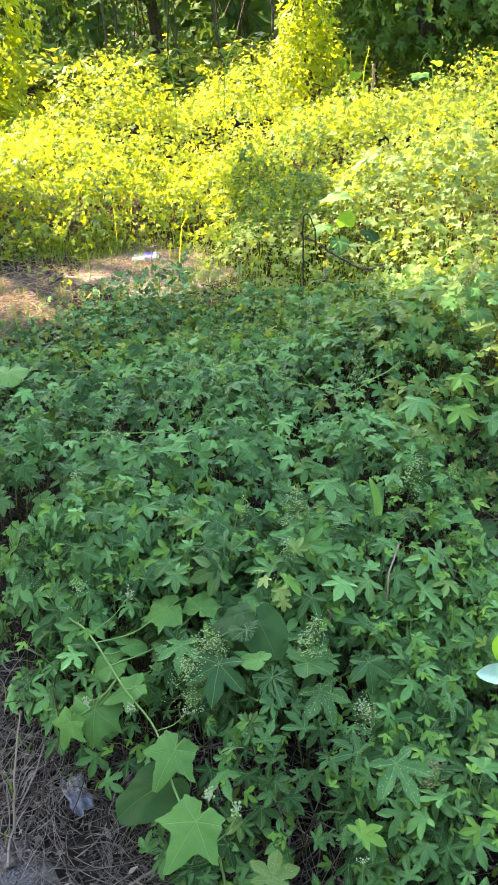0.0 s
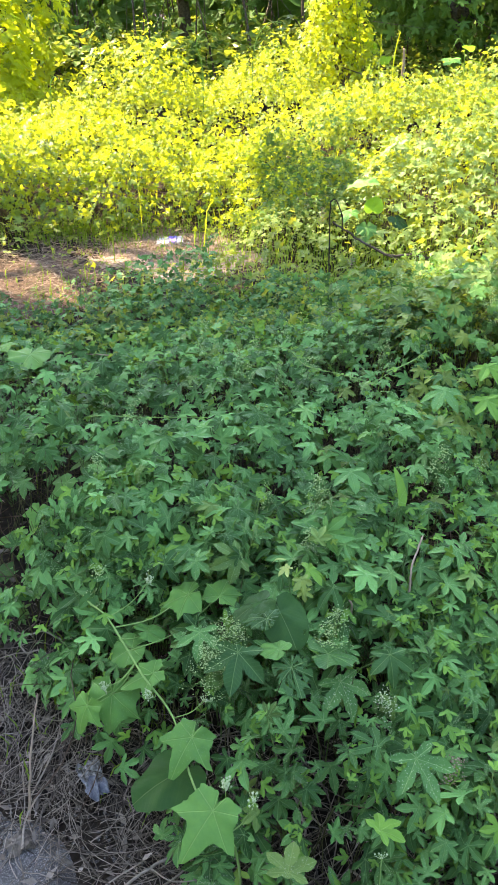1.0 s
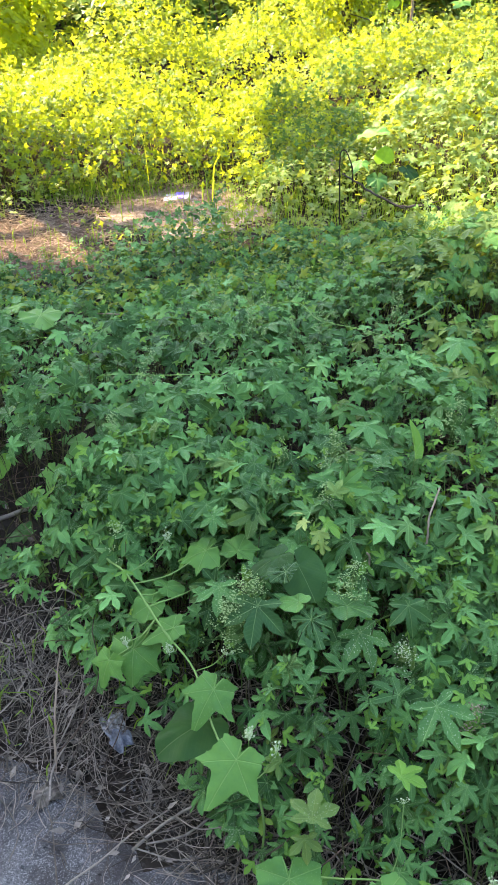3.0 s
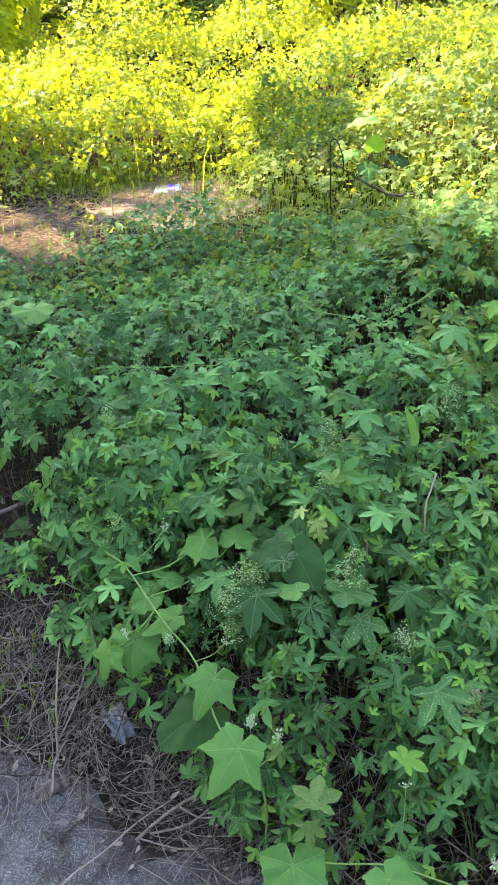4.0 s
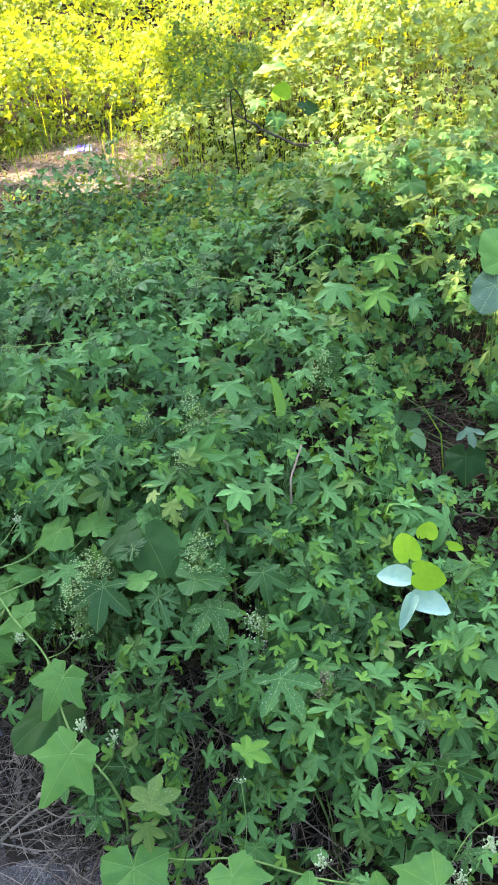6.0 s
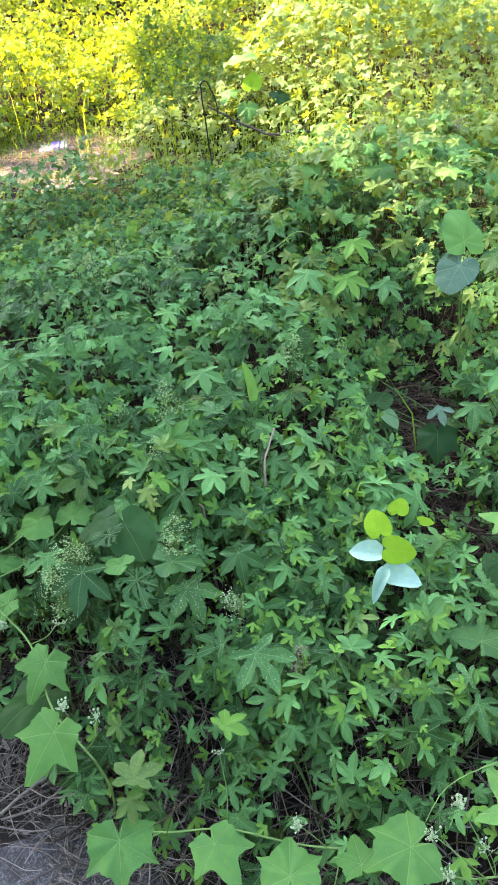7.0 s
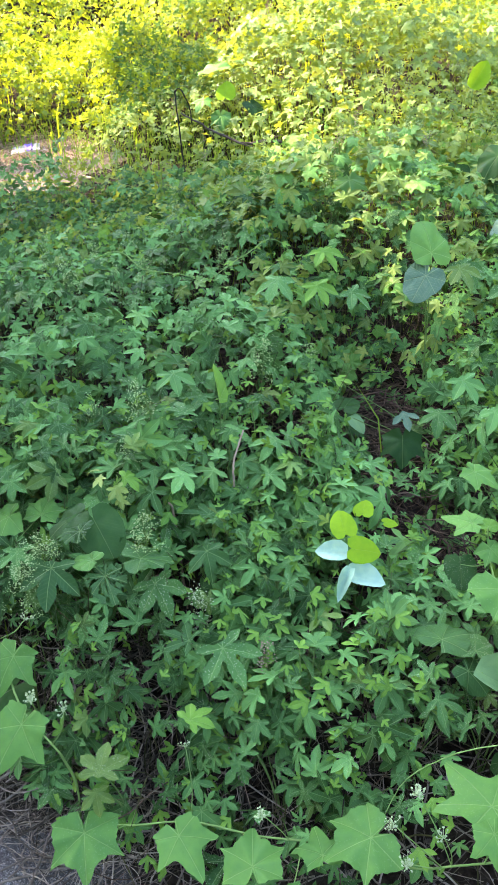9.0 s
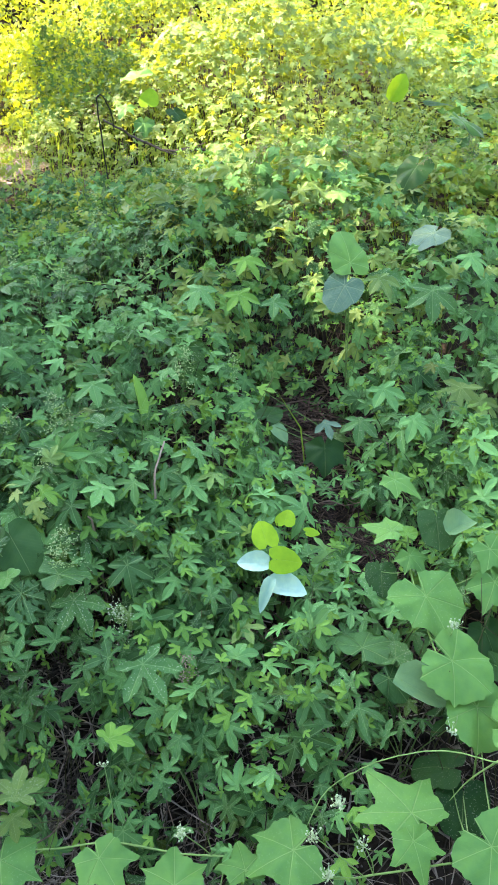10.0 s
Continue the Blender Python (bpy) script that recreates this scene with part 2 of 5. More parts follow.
def tube(points, r0, r1=None, sides=5):
    """A tapered tube along points, closed at its far end."""
    P = np.asarray(points, float)
    r1 = r0 if r1 is None else r1
    T = np.gradient(P, axis=0)
    T /= np.linalg.norm(T, axis=1)[:, None] + 1e-9
    A = np.cross(T, (0.31, 0.52, 0.79))
    A /= np.linalg.norm(A, axis=1)[:, None] + 1e-9
    B = np.cross(T, A)
    k = np.arange(sides) / sides * 2 * math.pi
    R = np.linspace(r0, r1, len(P))[:, None, None]
    V = P[:, None] + R * (A[:, None] * np.cos(k)[None, :, None] + B[:, None] * np.sin(k)[None, :, None])
    V = np.concatenate([V.reshape(-1, 3), P[-1:]])
    F = []
    for i in range(len(P) - 1):
        for j in range(sides):
            a, b = i * sides + j, i * sides + (j + 1) % sides
            F += [(a, b, a + sides), (b, b + sides, a + sides)]
    e = (len(P) - 1) * sides
    F += [(e + j, e + (j + 1) % sides, len(V) - 1) for j in range(sides)]
    return V, np.array(F)


def bend(points, n=4):
    """A smooth line through a few points."""
    P = np.asarray(points, float)
    Q = np.concatenate([2 * P[:1] - P[1:2], P, 2 * P[-1:] - P[-2:-1]])
    out = []
    for i in range(1, len(Q) - 2):
        a, b, c, d = Q[i - 1], Q[i], Q[i + 1], Q[i + 2]
        for u in np.linspace(0, 1, n, endpoint=False):
            out.append(0.5 * (2 * b + (c - a) * u + (2 * a - 5 * b + 4 * c - d) * u * u + (3 * b - a - 3 * c + d) * u ** 3))
    return np.array(out + [P[-1]])


def ball(c, r, n=1):
    """A small bead: an octahedron, once divided for n = 2."""
    V = np.array([(1, 0, 0), (-1, 0, 0), (0, 1, 0), (0, -1, 0), (0, 0, 1), (0, 0, -1)], float)
    F = np.array([(0, 2, 4), (2, 1, 4), (1, 3, 4), (3, 0, 4), (2, 0, 5), (1, 2, 5), (3, 1, 5), (0, 3, 5)])
    if n > 1:
        W = V[F].reshape(-1, 3, 3)
        m = np.stack([W[:, 0] + W[:, 1], W[:, 1] + W[:, 2], W[:, 2] + W[:, 0]], 1)
        m /= np.linalg.norm(m, axis=2)[:, :, None]
        quads = np.stack([np.stack([W[:, 0], m[:, 0], m[:, 2]], 1), np.stack([m[:, 0], W[:, 1], m[:, 1]], 1),
                          np.stack([m[:, 2], m[:, 1], W[:, 2]], 1), m], 1).reshape(-1, 3)
        V, F = quads, np.arange(len(quads)).reshape(-1, 3)
    return V * r + np.asarray(c), F


def star(outline, rings, cup, droop, fold, tips, seed, wave=0.0):
    """A leaf: a fan about the stalk's end, with inner rings, ribs along tips (degrees), and a random curl."""
    rs = np.random.default_rng(seed)
    O = np.asarray(outline, float)
    n = len(O)
    V = [np.zeros((1, 2))] + [O * s for s in rings]
    P = np.concatenate(V)
    rad = np.linalg.norm(P, axis=1)
    ang = np.degrees(np.arctan2(P[:, 0], P[:, 1]))
    near = np.min(np.abs((ang[:, None] - np.asarray(tips)[None] + 180) % 360 - 180), axis=1)
    z = cup * rad + fold * rad * np.sin(np.radians(np.clip(near, 0, 40))) - droop * rad ** 2
    c = rs.normal(0, 1, 4)
    z += 0.07 * rad * (c[0] * np.sin(np.radians(ang * 2 + 90 * c[1])) + c[2] * np.sin(np.radians(ang * 3 + 90 * c[3])))
    z += wave * rad ** 2 * np.sin(np.radians(ang * 7 + 90 * c[0])) + wave * 0.6 * rad * np.sin(np.radians(ang + 90 * c[3]))
    F = [(0, 1 + (j + 1) % n, 1 + j) for j in range(n)]
    for k in range(len(rings) - 1):
        a, b = 1 + k * n, 1 + (k + 1) * n
        for j in range(n):
            q = (j + 1) % n
            F += [(a + j, a + q, b + j), (a + q, b + q, b + j)]
    F = np.array(F)
    W = np.column_stack([P, z])
    up = np.cross(W[F[:, 1]] - W[F[:, 0]], W[F[:, 2]] - W[F[:, 0]])[:, 2]
    F[up < 0] = F[up < 0][:, ::-1]
    return W, F, P


def polar(a, r):
    return (r * math.sin(radians(a)), r * math.cos(radians(a)))


def hop_outline(lobes, teeth, valley, width, back):
    """A palmate outline, clockwise from the stalk: each lobe (degrees, length) is a toothed lance."""
    out = []
    for i, (a, ln) in enumerate(lobes):
        side = [(0.34, 0.56), (0.46, 0.84), (0.58, 1.0), (0.69, 0.93), (0.79, 0.70), (0.89, 0.40)] if teeth else [(0.60, 1.0)]
        ca, sa = math.cos(radians(a)), math.sin(radians(a))
        for sgn in (-1, 1):
            row = []
            for s, w in side:
                row.append((s, w))
                if teeth:
                    row.append((s + 0.022, w * 0.84))
            if sgn > 0:
                row = [(1.0, 0.0)] + row[::-1]
            for s, w in row:
                u, v = sgn * w * width * ln, s * ln
                out.append((u * ca + v * sa, v * ca - u * sa))
        if i + 1 < len(lobes):
            b = lobes[i + 1]
            out.append(polar((a + b[0]) / 2, valley * (ln + b[1]) / 2))
    out.append(polar(180, back))
    return out


def step_up(v, a, b):
    u = np.clip((v - a) / (b - a), 0, 1)
    return u * u * (3 - 2 * u)


def angled_outline(tips, round_r, teeth, seed=0):
    """A rounded outline drawn out to points; tips are (degrees, length), round_r the radius between them."""
    rs = np.random.default_rng(seed)
    out = []
    for a in np.arange(-166, 167, 6.5 if teeth else 22):
        if not teeth:
            a = min((t[0] for t in tips), key=lambda v: abs(v - a)) if rs.uniform() < 0.6 else a
        env = 1.0 - 0.34 * step_up(abs(a), 95, 170) + 0.06 * step_up(-abs(a), -60, 0)
        r = round_r * env
        for b, ln in tips:
            r = max(r, ln * math.exp(-(abs(a - b) / 22.0) ** 0.85) + 0.55 * round_r * (1 - math.exp(-abs(a - b) / 20.0)))
        out.append(polar(a + rs.normal(0, 1.0), r * (1 + (0.025 * rs.normal() if teeth else 0))))
    out.append(polar(180, 0.14))
    return out


HOP_LOBES = [(-112, 0.62), (-56, 0.92), (0, 1.0), (56, 0.92), (112, 0.62)]
TRI_LOBES = [(-58, 0.84), (0, 1.0), (58, 0.84)]
BUR_TIPS = [(-112, 0.80), (-55, 0.93), (0, 1.08), (55, 0.91), (112, 0.78)]
CUC_TIPS = [(-108, 0.90), (-54, 0.94), (0, 1.04), (54, 0.93), (108, 0.88)]
OVAL = [(-150, 0.16), (-118, 0.30), (-80, 0.42), (-50, 0.55), (-28, 0.72), (-12, 0.88), (0, 1.0), (12, 0.88), (28, 0.72), (50, 0.55), (80, 0.42), (118, 0.30), (150, 0.16)]
five, three, tip1 = [-112, -56, 0, 56, 112], [-62, 0, 62], [0]
hop_near = [star(hop_outline(HOP_LOBES, True, 0.34, 0.20, 0.14), (0.5, 1.0), c, d, f, five, i) for i, (c, d, f) in enumerate([(0.05, 0.22, 0.24), (0.10, 0.42, 0.30), (-0.10, 0.20, 0.34), (0.14, 0.10, 0.24), (0.0, 0.48, 0.32), (0.22, 0.32, 0.40)])]
hop_wide = [star(hop_outline([(-105, 0.6), (-52, 0.9), (0, 1.0), (52, 0.9), (105, 0.6)], True, 0.52, 0.235, 0.18), (0.5, 1.0), c, d, f, five, 20 + i) for i, (c, d, f) in enumerate([(0.05, 0.28, 0.32), (0.14, 0.45, 0.38), (0.0, 0.4, 0.28)])]
tri_near = [star(hop_outline(TRI_LOBES, True, 0.38, 0.225, 0.18), (0.5, 1.0), c, d, f, three, 40 + i) for i, (c, d, f) in enumerate([(0.10, 0.15, 0.2), (0.18, 0.3, 0.2), (0.0, 0.1, 0.25)])]
hop_far = [star(hop_outline(HOP_LOBES, False, 0.40, 0.21, 0.14), (1.0,), c, 0.0, f, five, 60 + i) for i, (c, f) in enumerate([(0.1, 0.2), (-0.2, 0.2), (-0.35, 0.3), (0.0, 0.1)])]
tri_far = [star(hop_outline(TRI_LOBES, False, 0.36, 0.24, 0.18), (1.0,), c, 0.0, f, three, 70 + i) for i, (c, f) in enumerate([(0.2, 0.2), (-0.2, 0.25), (0.0, 0.1)])]
STAR_TIPS = [(-122, 0.62), (-60, 0.94), (0, 1.24), (60, 0.90), (122, 0.60)]
bur = [star(angled_outline(STAR_TIPS if i < 2 else BUR_TIPS, 0.52 if i < 2 else 0.64, True, i), (0.25, 0.5, 0.75, 1.0), c, d, f * 1.1, [0, 55, -55, 110, -110], 80 + i, 0.10) for i, (c, d, f) in enumerate([(0.10, 0.30, 0.16), (0.12, 0.42, 0.2), (0.05, 0.35, 0.16), (0.06, 0.2, 0.14)])]
cuc = [star(angled_outline(CUC_TIPS, 0.79, True, 7 + i), (0.25, 0.5, 0.75, 1.0), c, d, 0.16, [0, 54, -54, 108, -108], 90 + i, 0.085) for i, (c, d) in enumerate([(0.05, 0.18), (0.12, 0.3)])]
oval = [star([polar(a, r) for a, r in OVAL], (0.5, 1.0), c, d, f, tip1, 100 + i) for i, (c, d, f) in enumerate([(0.02, 0.1, 0.1), (0.1, 0.25, 0.15), (0.0, 0.15, 0.25)])]
heart = [star([polar(a, r) for a, r in [(-155, 0.30), (-125, 0.46), (-90, 0.54), (-58, 0.62), (-32, 0.76), (-13, 0.90), (0, 1.0), (13, 0.90), (32, 0.76), (58, 0.62), (90, 0.54), (125, 0.46), (155, 0.30), (180, 0.12)]], (0.5, 1.0), c, d, 0.1, tip1, 110 + i) for i, (c, d) in enumerate([(0.03, 0.12), (0.1, 0.28)])]
def disc_outline(long, seed):
    """A broad leaf with a small notch at its stalk and an unevenly toothed edge."""
    rs = np.random.default_rng(seed)
    return [polar(a, (0.56 + long * math.exp(-(a / 42.0) ** 2) - 0.22 * float(step_up(abs(a), 120, 170))) * (1 + 0.022 * rs.normal())) for a in np.arange(-168, 169, 8)] + [polar(180, 0.10)]


disc = [star(disc_outline(ln, 300 + i), (0.25, 0.5, 0.75, 1.0), c, d, f, [0, 48, -48, 100, -100], 130 + i, w) for i, (ln, c, d, f, w) in enumerate([(0.34, 0.04, 0.20, 0.12, 0.05), (0.40, 0.12, 0.34, 0.16, 0.07), (0.28, 0.0, 0.26, 0.14, 0.08)])]
def eat(leaf, share, seed):
    """A leaf that insects have left full of holes between its ribs."""
    V, F, U = leaf
    rs = np.random.default_rng(seed)
    mid = U[F].mean(axis=1)
    rib = np.abs((np.degrees(np.arctan2(mid[:, 0], mid[:, 1])) + 27) % 54 - 27) < 7
    return V, F[rib | (rs.uniform(0, 1, len(F)) > share)], U


eaten = [eat(disc[i], 0.38, 400 + i) for i in range(3)]
narrow = [(V * (0.85 if i < 2 else 0.48, 1, 1) + np.column_stack([0 * V[:, 0], 0 * V[:, 0], 2.2 * V[:, 0] ** 2]), F, U) for i, (V, F, U) in enumerate(oval)]
lance = [(V * (0.42, 1, 1) + np.column_stack([0 * V[:, 0], 0 * V[:, 0], 0.8 * V[:, 0] ** 2]), F, U) for V, F, U in oval]
hop_mid = [star(hop_outline(HOP_LOBES, False, 0.40, 0.225, 0.14), (0.55, 1.0), c, d, f, five, 160 + i) for i, (c, d, f) in enumerate([(0.05, 0.22, 0.24), (0.10, 0.42, 0.30), (-0.10, 0.20, 0.34), (0.22, 0.32, 0.40)])]
tri_mid = [star(hop_outline(TRI_LOBES, False, 0.38, 0.225, 0.18), (0.55, 1.0), c, d, f, three, 170 + i) for i, (c, d, f) in enumerate([(0.10, 0.15, 0.2), (0.18, 0.3, 0.2), (0.0, 0.1, 0.25)])]
trio = [star([polar(-60, 0.82), polar(-30, 0.46), polar(0, 1.0), polar(30, 0.46), polar(60, 0.82), polar(180, 0.2)], (1.0,), c, 0.0, f, three, 180 + i) for i, (c, f) in enumerate([(0.2, 0.2), (-0.2, 0.25), (0.0, 0.1), (-0.35, 0.3)])]
rhomb = [star([polar(-45, 0.42), polar(0, 1.0), polar(45, 0.42), polar(180, 0.1)], (1.0,), c, 0.0, 0.2, tip1, 190 + i) for i, c in enumerate((0.1, -0.2, 0.0))]
bit = [star([(-0.20, 0.35), (0, 1.0), (0.20, 0.35), (0, 0.0)], (1.0,), c, 0, 0.4, tip1, 120 + i) for i, c in enumerate((0.1, -0.25, 0.0))]


def axes(nrm, az):
    """Turns (n, 3, 3) whose columns are a leaf's side, tip and normal."""
    n = nrm / np.linalg.norm(nrm, axis=1)[:, None]
    t = np.column_stack([np.cos(az), np.sin(az), np.zeros(len(az))])
    t -= n * np.sum(t * n, axis=1)[:, None]
    t /= np.linalg.norm(t, axis=1)[:, None]
    return np.stack([np.cross(t, n), t, n], axis=2)


def scatter(shapes, pos, nrm, az, size):
    """Many leaves as arrays for one mesh."""
    M = axes(nrm, az) * np.asarray(size)[:, None, None]
    pick = rng.integers(0, len(shapes), len(pos))
    out = []
    for k, (V, F, U) in enumerate(shapes):
        idx = np.where(pick == k)[0]
        if len(idx) == 0:
            continue
        W = np.einsum("nij,vj->nvi", M[idx], V) + pos[idx][:, None]
        G = F[None] + (np.arange(len(idx)) * len(V))[:, None, None]
        out.append((W.reshape(-1, 3), G.reshape(-1, 3), np.tile(U, (len(idx), 1))))
    return join(out)


def lattice(x, y, seed=0):
    """Smooth value noise, -1 to 1."""
    r = np.random.default_rng(seed).uniform(-1, 1, (64, 64))
    i, j = np.floor(x).astype(int), np.floor(y).astype(int)
    u, v = x - i, y - j
    u, v = u * u * (3 - 2 * u), v * v * (3 - 2 * v)
    g = lambda a, b: r[a % 64, b % 64]
    return (g(i, j) * (1 - u) + g(i + 1, j) * u) * (1 - v) + (g(i, j + 1) * (1 - u) + g(i + 1, j + 1) * u) * v


def hill(x, y, cx, cy, rx, ry):
    return np.exp(-((x - cx) / rx) ** 2 - ((y - cy) / ry) ** 2)


def road_edge(x):
    return np.clip(0.965 - 0.5 * x, 0.55, 2.4)


def ground_z(x, y):
    x, y = np.asarray(x, float), np.asarray(y, float)
    d = y - road_edge(x)
    z = -0.075 + 0.07 * step_up(d, -0.02, 0.35) + 0.036 * np.clip(y - 1.2, 0, 40)
    return z + step_up(d, 0.0, 0.4) * (0.025 * lattice(x * 1.3, y * 1.3, 3) + 0.012 * lattice(x * 5, y * 5, 4))


def canopy(x, y):
    """Height of the plants over the ground."""
    x, y = np.asarray(x, float), np.asarray(y, float)
    edge = road_edge(x) + np.clip(-0.52 * (x + 0.05), -0.06, 0.36)
    h = 0.35 + 0.035 * lattice(x * 2.1, y * 2.1, 11) + 0.055 * lattice(x * 7, y * 7, 12) + 0.04 * lattice(x * 15, y * 15, 14)
    h = h + 0.04 * hill(x, y, 0.0, 1.9, 0.6, 0.6) + 0.12 * hill(x, y, 0.72, 2.85, 0.35, 0.35) + 0.10 * hill(x, y, 1.3, 2.7, 0.5, 0.8)
    h = h - 0.10 * hill(x, y, 0.62, 1.30, 0.30, 0.35) - 0.06 * hill(x, y, 0.45, 0.85, 0.3, 0.2)
    h = h * (0.35 + 0.65 * step_up(y - edge, 0.0, 0.28)) * step_up(y - edge, -0.12, 0.0)
    low = 0.65 * hill(x, y, -0.95, 3.5, 0.65, 0.9) + 0.85 * hill(x, y, -1.40, 4.20, 0.42, 0.5) + 0.98 * hill(x, y, -0.55, 4.75, 0.44, 0.55) + 0.5 * hill(x, y, -1.2, 4.8, 0.5, 0.22)
    low = low + 0.92 * hill(x, y, 0.75, 1.98, 0.17, 0.36) + 0.6 * hill(x, y, 0.82, 1.46, 0.13, 0.16) + 0.35 * hill(x, y, 0.0, 3.6, 0.5, 0.5) + 0.2 * hill(x, y, 0.30, 3.95, 0.22, 0.2) + 0.15 * hill(x, y, 0.55, 4.3, 0.3, 0.12)
    h = h * np.clip(1 - low, 0.03, 1)
    h = h + 0.62 * hill(x, y, -1.10, 6.9, 0.46, 0.55) + 0.10 * hill(x, y, -1.5, 5.8, 0.5, 0.6) + 0.42 * hill(x, y, -0.15, 7.7, 0.42, 0.6)
    h = h + 0.42 * hill(x, y, 1.15, 6.5, 0.9, 0.9) + 1.15 * hill(x, y, 0.40, 8.2, 0.24, 0.4) + 0.55 * hill(x, y, 2.1, 7.8, 0.7, 0.8) + 0.25 * hill(x, y, 1.2, 4.9, 0.7, 0.7)
    return h + step_up(y, 4.2, 5.5) * (0.10 * lattice(x * 3.1, y * 3.1, 13) + 0.09 * lattice(x * 6.5, y * 6.5, 17) + 0.03 * lattice(x * 14, y * 14, 18))


def spread(n, x0, x1, y0, y1, least=0.08, fan=0.0):
    """Random places where plants stand, within x0..x1 (widening by fan with y) and y0..y1."""
    x, y = rng.uniform(-1, 1, n * 3), rng.uniform(y0, y1, n * 3)
    x = (x0 + x1) / 2 + x * ((x1 - x0) / 2 + fan * (y - y0))
    h = canopy(x, y)
    thin = np.where((y < road_edge(x) + 0.30) & (x > 0.05), 0.85, 1.0) * np.where((x > 0.3) & (y < 1.9), 0.85, 1.0) * np.where((x > 0.25) & (y < 1.25), 0.9, 1.0)
    floor_share = np.where((y < 1.35) | (x > 0.45) & (y < 2.4), 0.42, 0.45)
    thin = thin * np.where(y < 1.2, 0.85, 1.0)
    thin = thin * np.where(y < 4.5, floor_share + (1 - floor_share) * step_up(lattice(x * 9, y * 9, 15) + 0.6 * lattice(x * 4, y * 4, 16), -0.40, 0.15), 1.0)
    thin = thin * (1 - 0.35 * hill(x, y, 0.66, 1.45, 0.22, 0.25))
    keep = (h > least) & (rng.uniform(0, 1, n * 3) < thin) & (rng.uniform(0, 1, n * 3) < np.clip(h / 0.3, 0.15, 1))
    return x[keep][:n], y[keep][:n]


def open_to(pos):
    """Which places leave room around the leaves that stand out."""
    ok = np.ones(len(pos), bool)
    for c, r in standing:
        v = pos - c
        q = v[:, :2] - v[:, 2:] * np.array([0.0, -0.75])
        ok &= ~((np.hypot(q[:, 0], q[:, 1]) < r) & (v[:, 2] > -0.02) & (v[:, 2] < 0.35))
    return ok


def cover(n, box, shapes, size, mat, name, label, deep=0.5, lean=0.45, fan=0.0, least=0.08, top=1.0, category="foliage"):
    """Leaves over the plants' upper side, thinner below it; one object that nobody could count."""
    x, y = spread(n, *box, least=least, fan=fan)
    h = canopy(x, y)
    e = 0.05
    gx, gy = (canopy(x + e, y) - canopy(x - e, y)) / (2 * e), (canopy(x, y + e) - canopy(x, y - e)) / (2 * e)
    f = top - deep * rng.beta(1.0, 2.2, len(x))
    pos = np.column_stack([x, y, ground_z(x, y) + h * f])
    ok = open_to(pos)
    x, y, gx, gy, pos = x[ok], y[ok], gx[ok], gy[ok], pos[ok]
    nrm = np.column_stack([-0.5 * np.clip(gx, -2, 2), -0.5 * np.clip(gy, -2, 2) - 0.28, np.ones(len(x))]) + rng.normal(0, lean, (len(x), 3))
    nrm[:, 2] = np.abs(nrm[:, 2]) + 0.1
    az = rng.uniform(0, 2 * math.pi, len(x))
    az = np.where(rng.uniform(0, 1, len(x)) < 0.45, -math.pi / 2 + rng.normal(0, 0.9, len(x)), az)
    V, F, U = scatter(shapes, pos, nrm, az, (size[0] + (size[1] - size[0]) * rng.beta(1.0, 2.1, len(x))) * np.where(y < 3.0, 1 - 0.25 * step_up(y, 1.5, 2.5), 1.0) * (0.95 + 0.05 * step_up(y, 1.1, 1.4)))
    ob = new(name, fast_mesh(name, V, F, mat, U))
    return tagged(ob, label, category, kind="stuff")


def one_place(x0, x1, y0, y1, least):
    x, y = spread(40, x0, x1, y0, y1, least=least)
    return float(x[0]), float(y[0])


def part(name, me, parent, label=""):
    ob = new(name, me)
    ob.parent = parent
    ob.matrix_parent_inverse = Matrix.Translation(parent.location).inverted()
    return tagged(ob, label)


def thing(name, base, label, category, group=""):
    ob = new(name)
    ob.empty_display_size = 0.05
    ob.location = base
    return tagged(ob, label, category, group)


leaf_meshes, standing = {}, []


def leaf_at(key, shapes, mat, k, hub, az, slope, roll, size):
    """A pose and a shared mesh for one leaf: hub is the stalk's end, az its tip's heading, slope its fall, roll its sideways lean."""
    k = k % len(shapes)
    if (key, k) not in leaf_meshes:
        V, F, U = shapes[k]
        leaf_meshes[key, k] = fast_mesh(key, V, F, mat, U)
    m = Matrix.Translation(hub) @ Euler((0, 0, radians(az - 90))).to_matrix().to_4x4() @ pose(0, 0, 0, -slope, roll, 0) @ Matrix.Diagonal((size, size, size, 1))
    return leaf_meshes[key, k], m


def leaf_part(parent, name, key, shapes, mat, k, hub, az, slope, roll, size, label=""):
    me, m = leaf_at(key, shapes, mat, k, hub, az, slope, roll, size)
    ob = part(name, me, parent, label)
    ob.matrix_basis = m
    return ob


# ---- ground and road ----
def grid_axis(*parts):
    return np.unique(np.concatenate([np.linspace(a, b, n) for a, b, n in parts]).round(4))


gx = grid_axis((-600, -20, 12), (-20, -3, 18), (-3, 3, 100), (3, 20, 18), (20, 600, 12))
gy = grid_axis((-600, -20, 12), (-20, 0, 14), (0, 6, 100), (6, 14, 40), (14, 40, 14), (40, 900, 14))
X, Y = np.meshgrid(gx, gy)
Z = ground_z(X, Y)
n0, n1 = len(gx), len(gy)
I = np.arange(n0 * n1).reshape(n1, n0)
quad = np.stack([I[:-1, :-1], I[:-1, 1:], I[1:, 1:], I[1:, :-1]], -1).reshape(-1, 4)
tris = np.concatenate([quad[:, [0, 1, 2]], quad[:, [0, 2, 3]]])
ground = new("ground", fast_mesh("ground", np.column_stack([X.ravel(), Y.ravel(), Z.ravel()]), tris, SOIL))
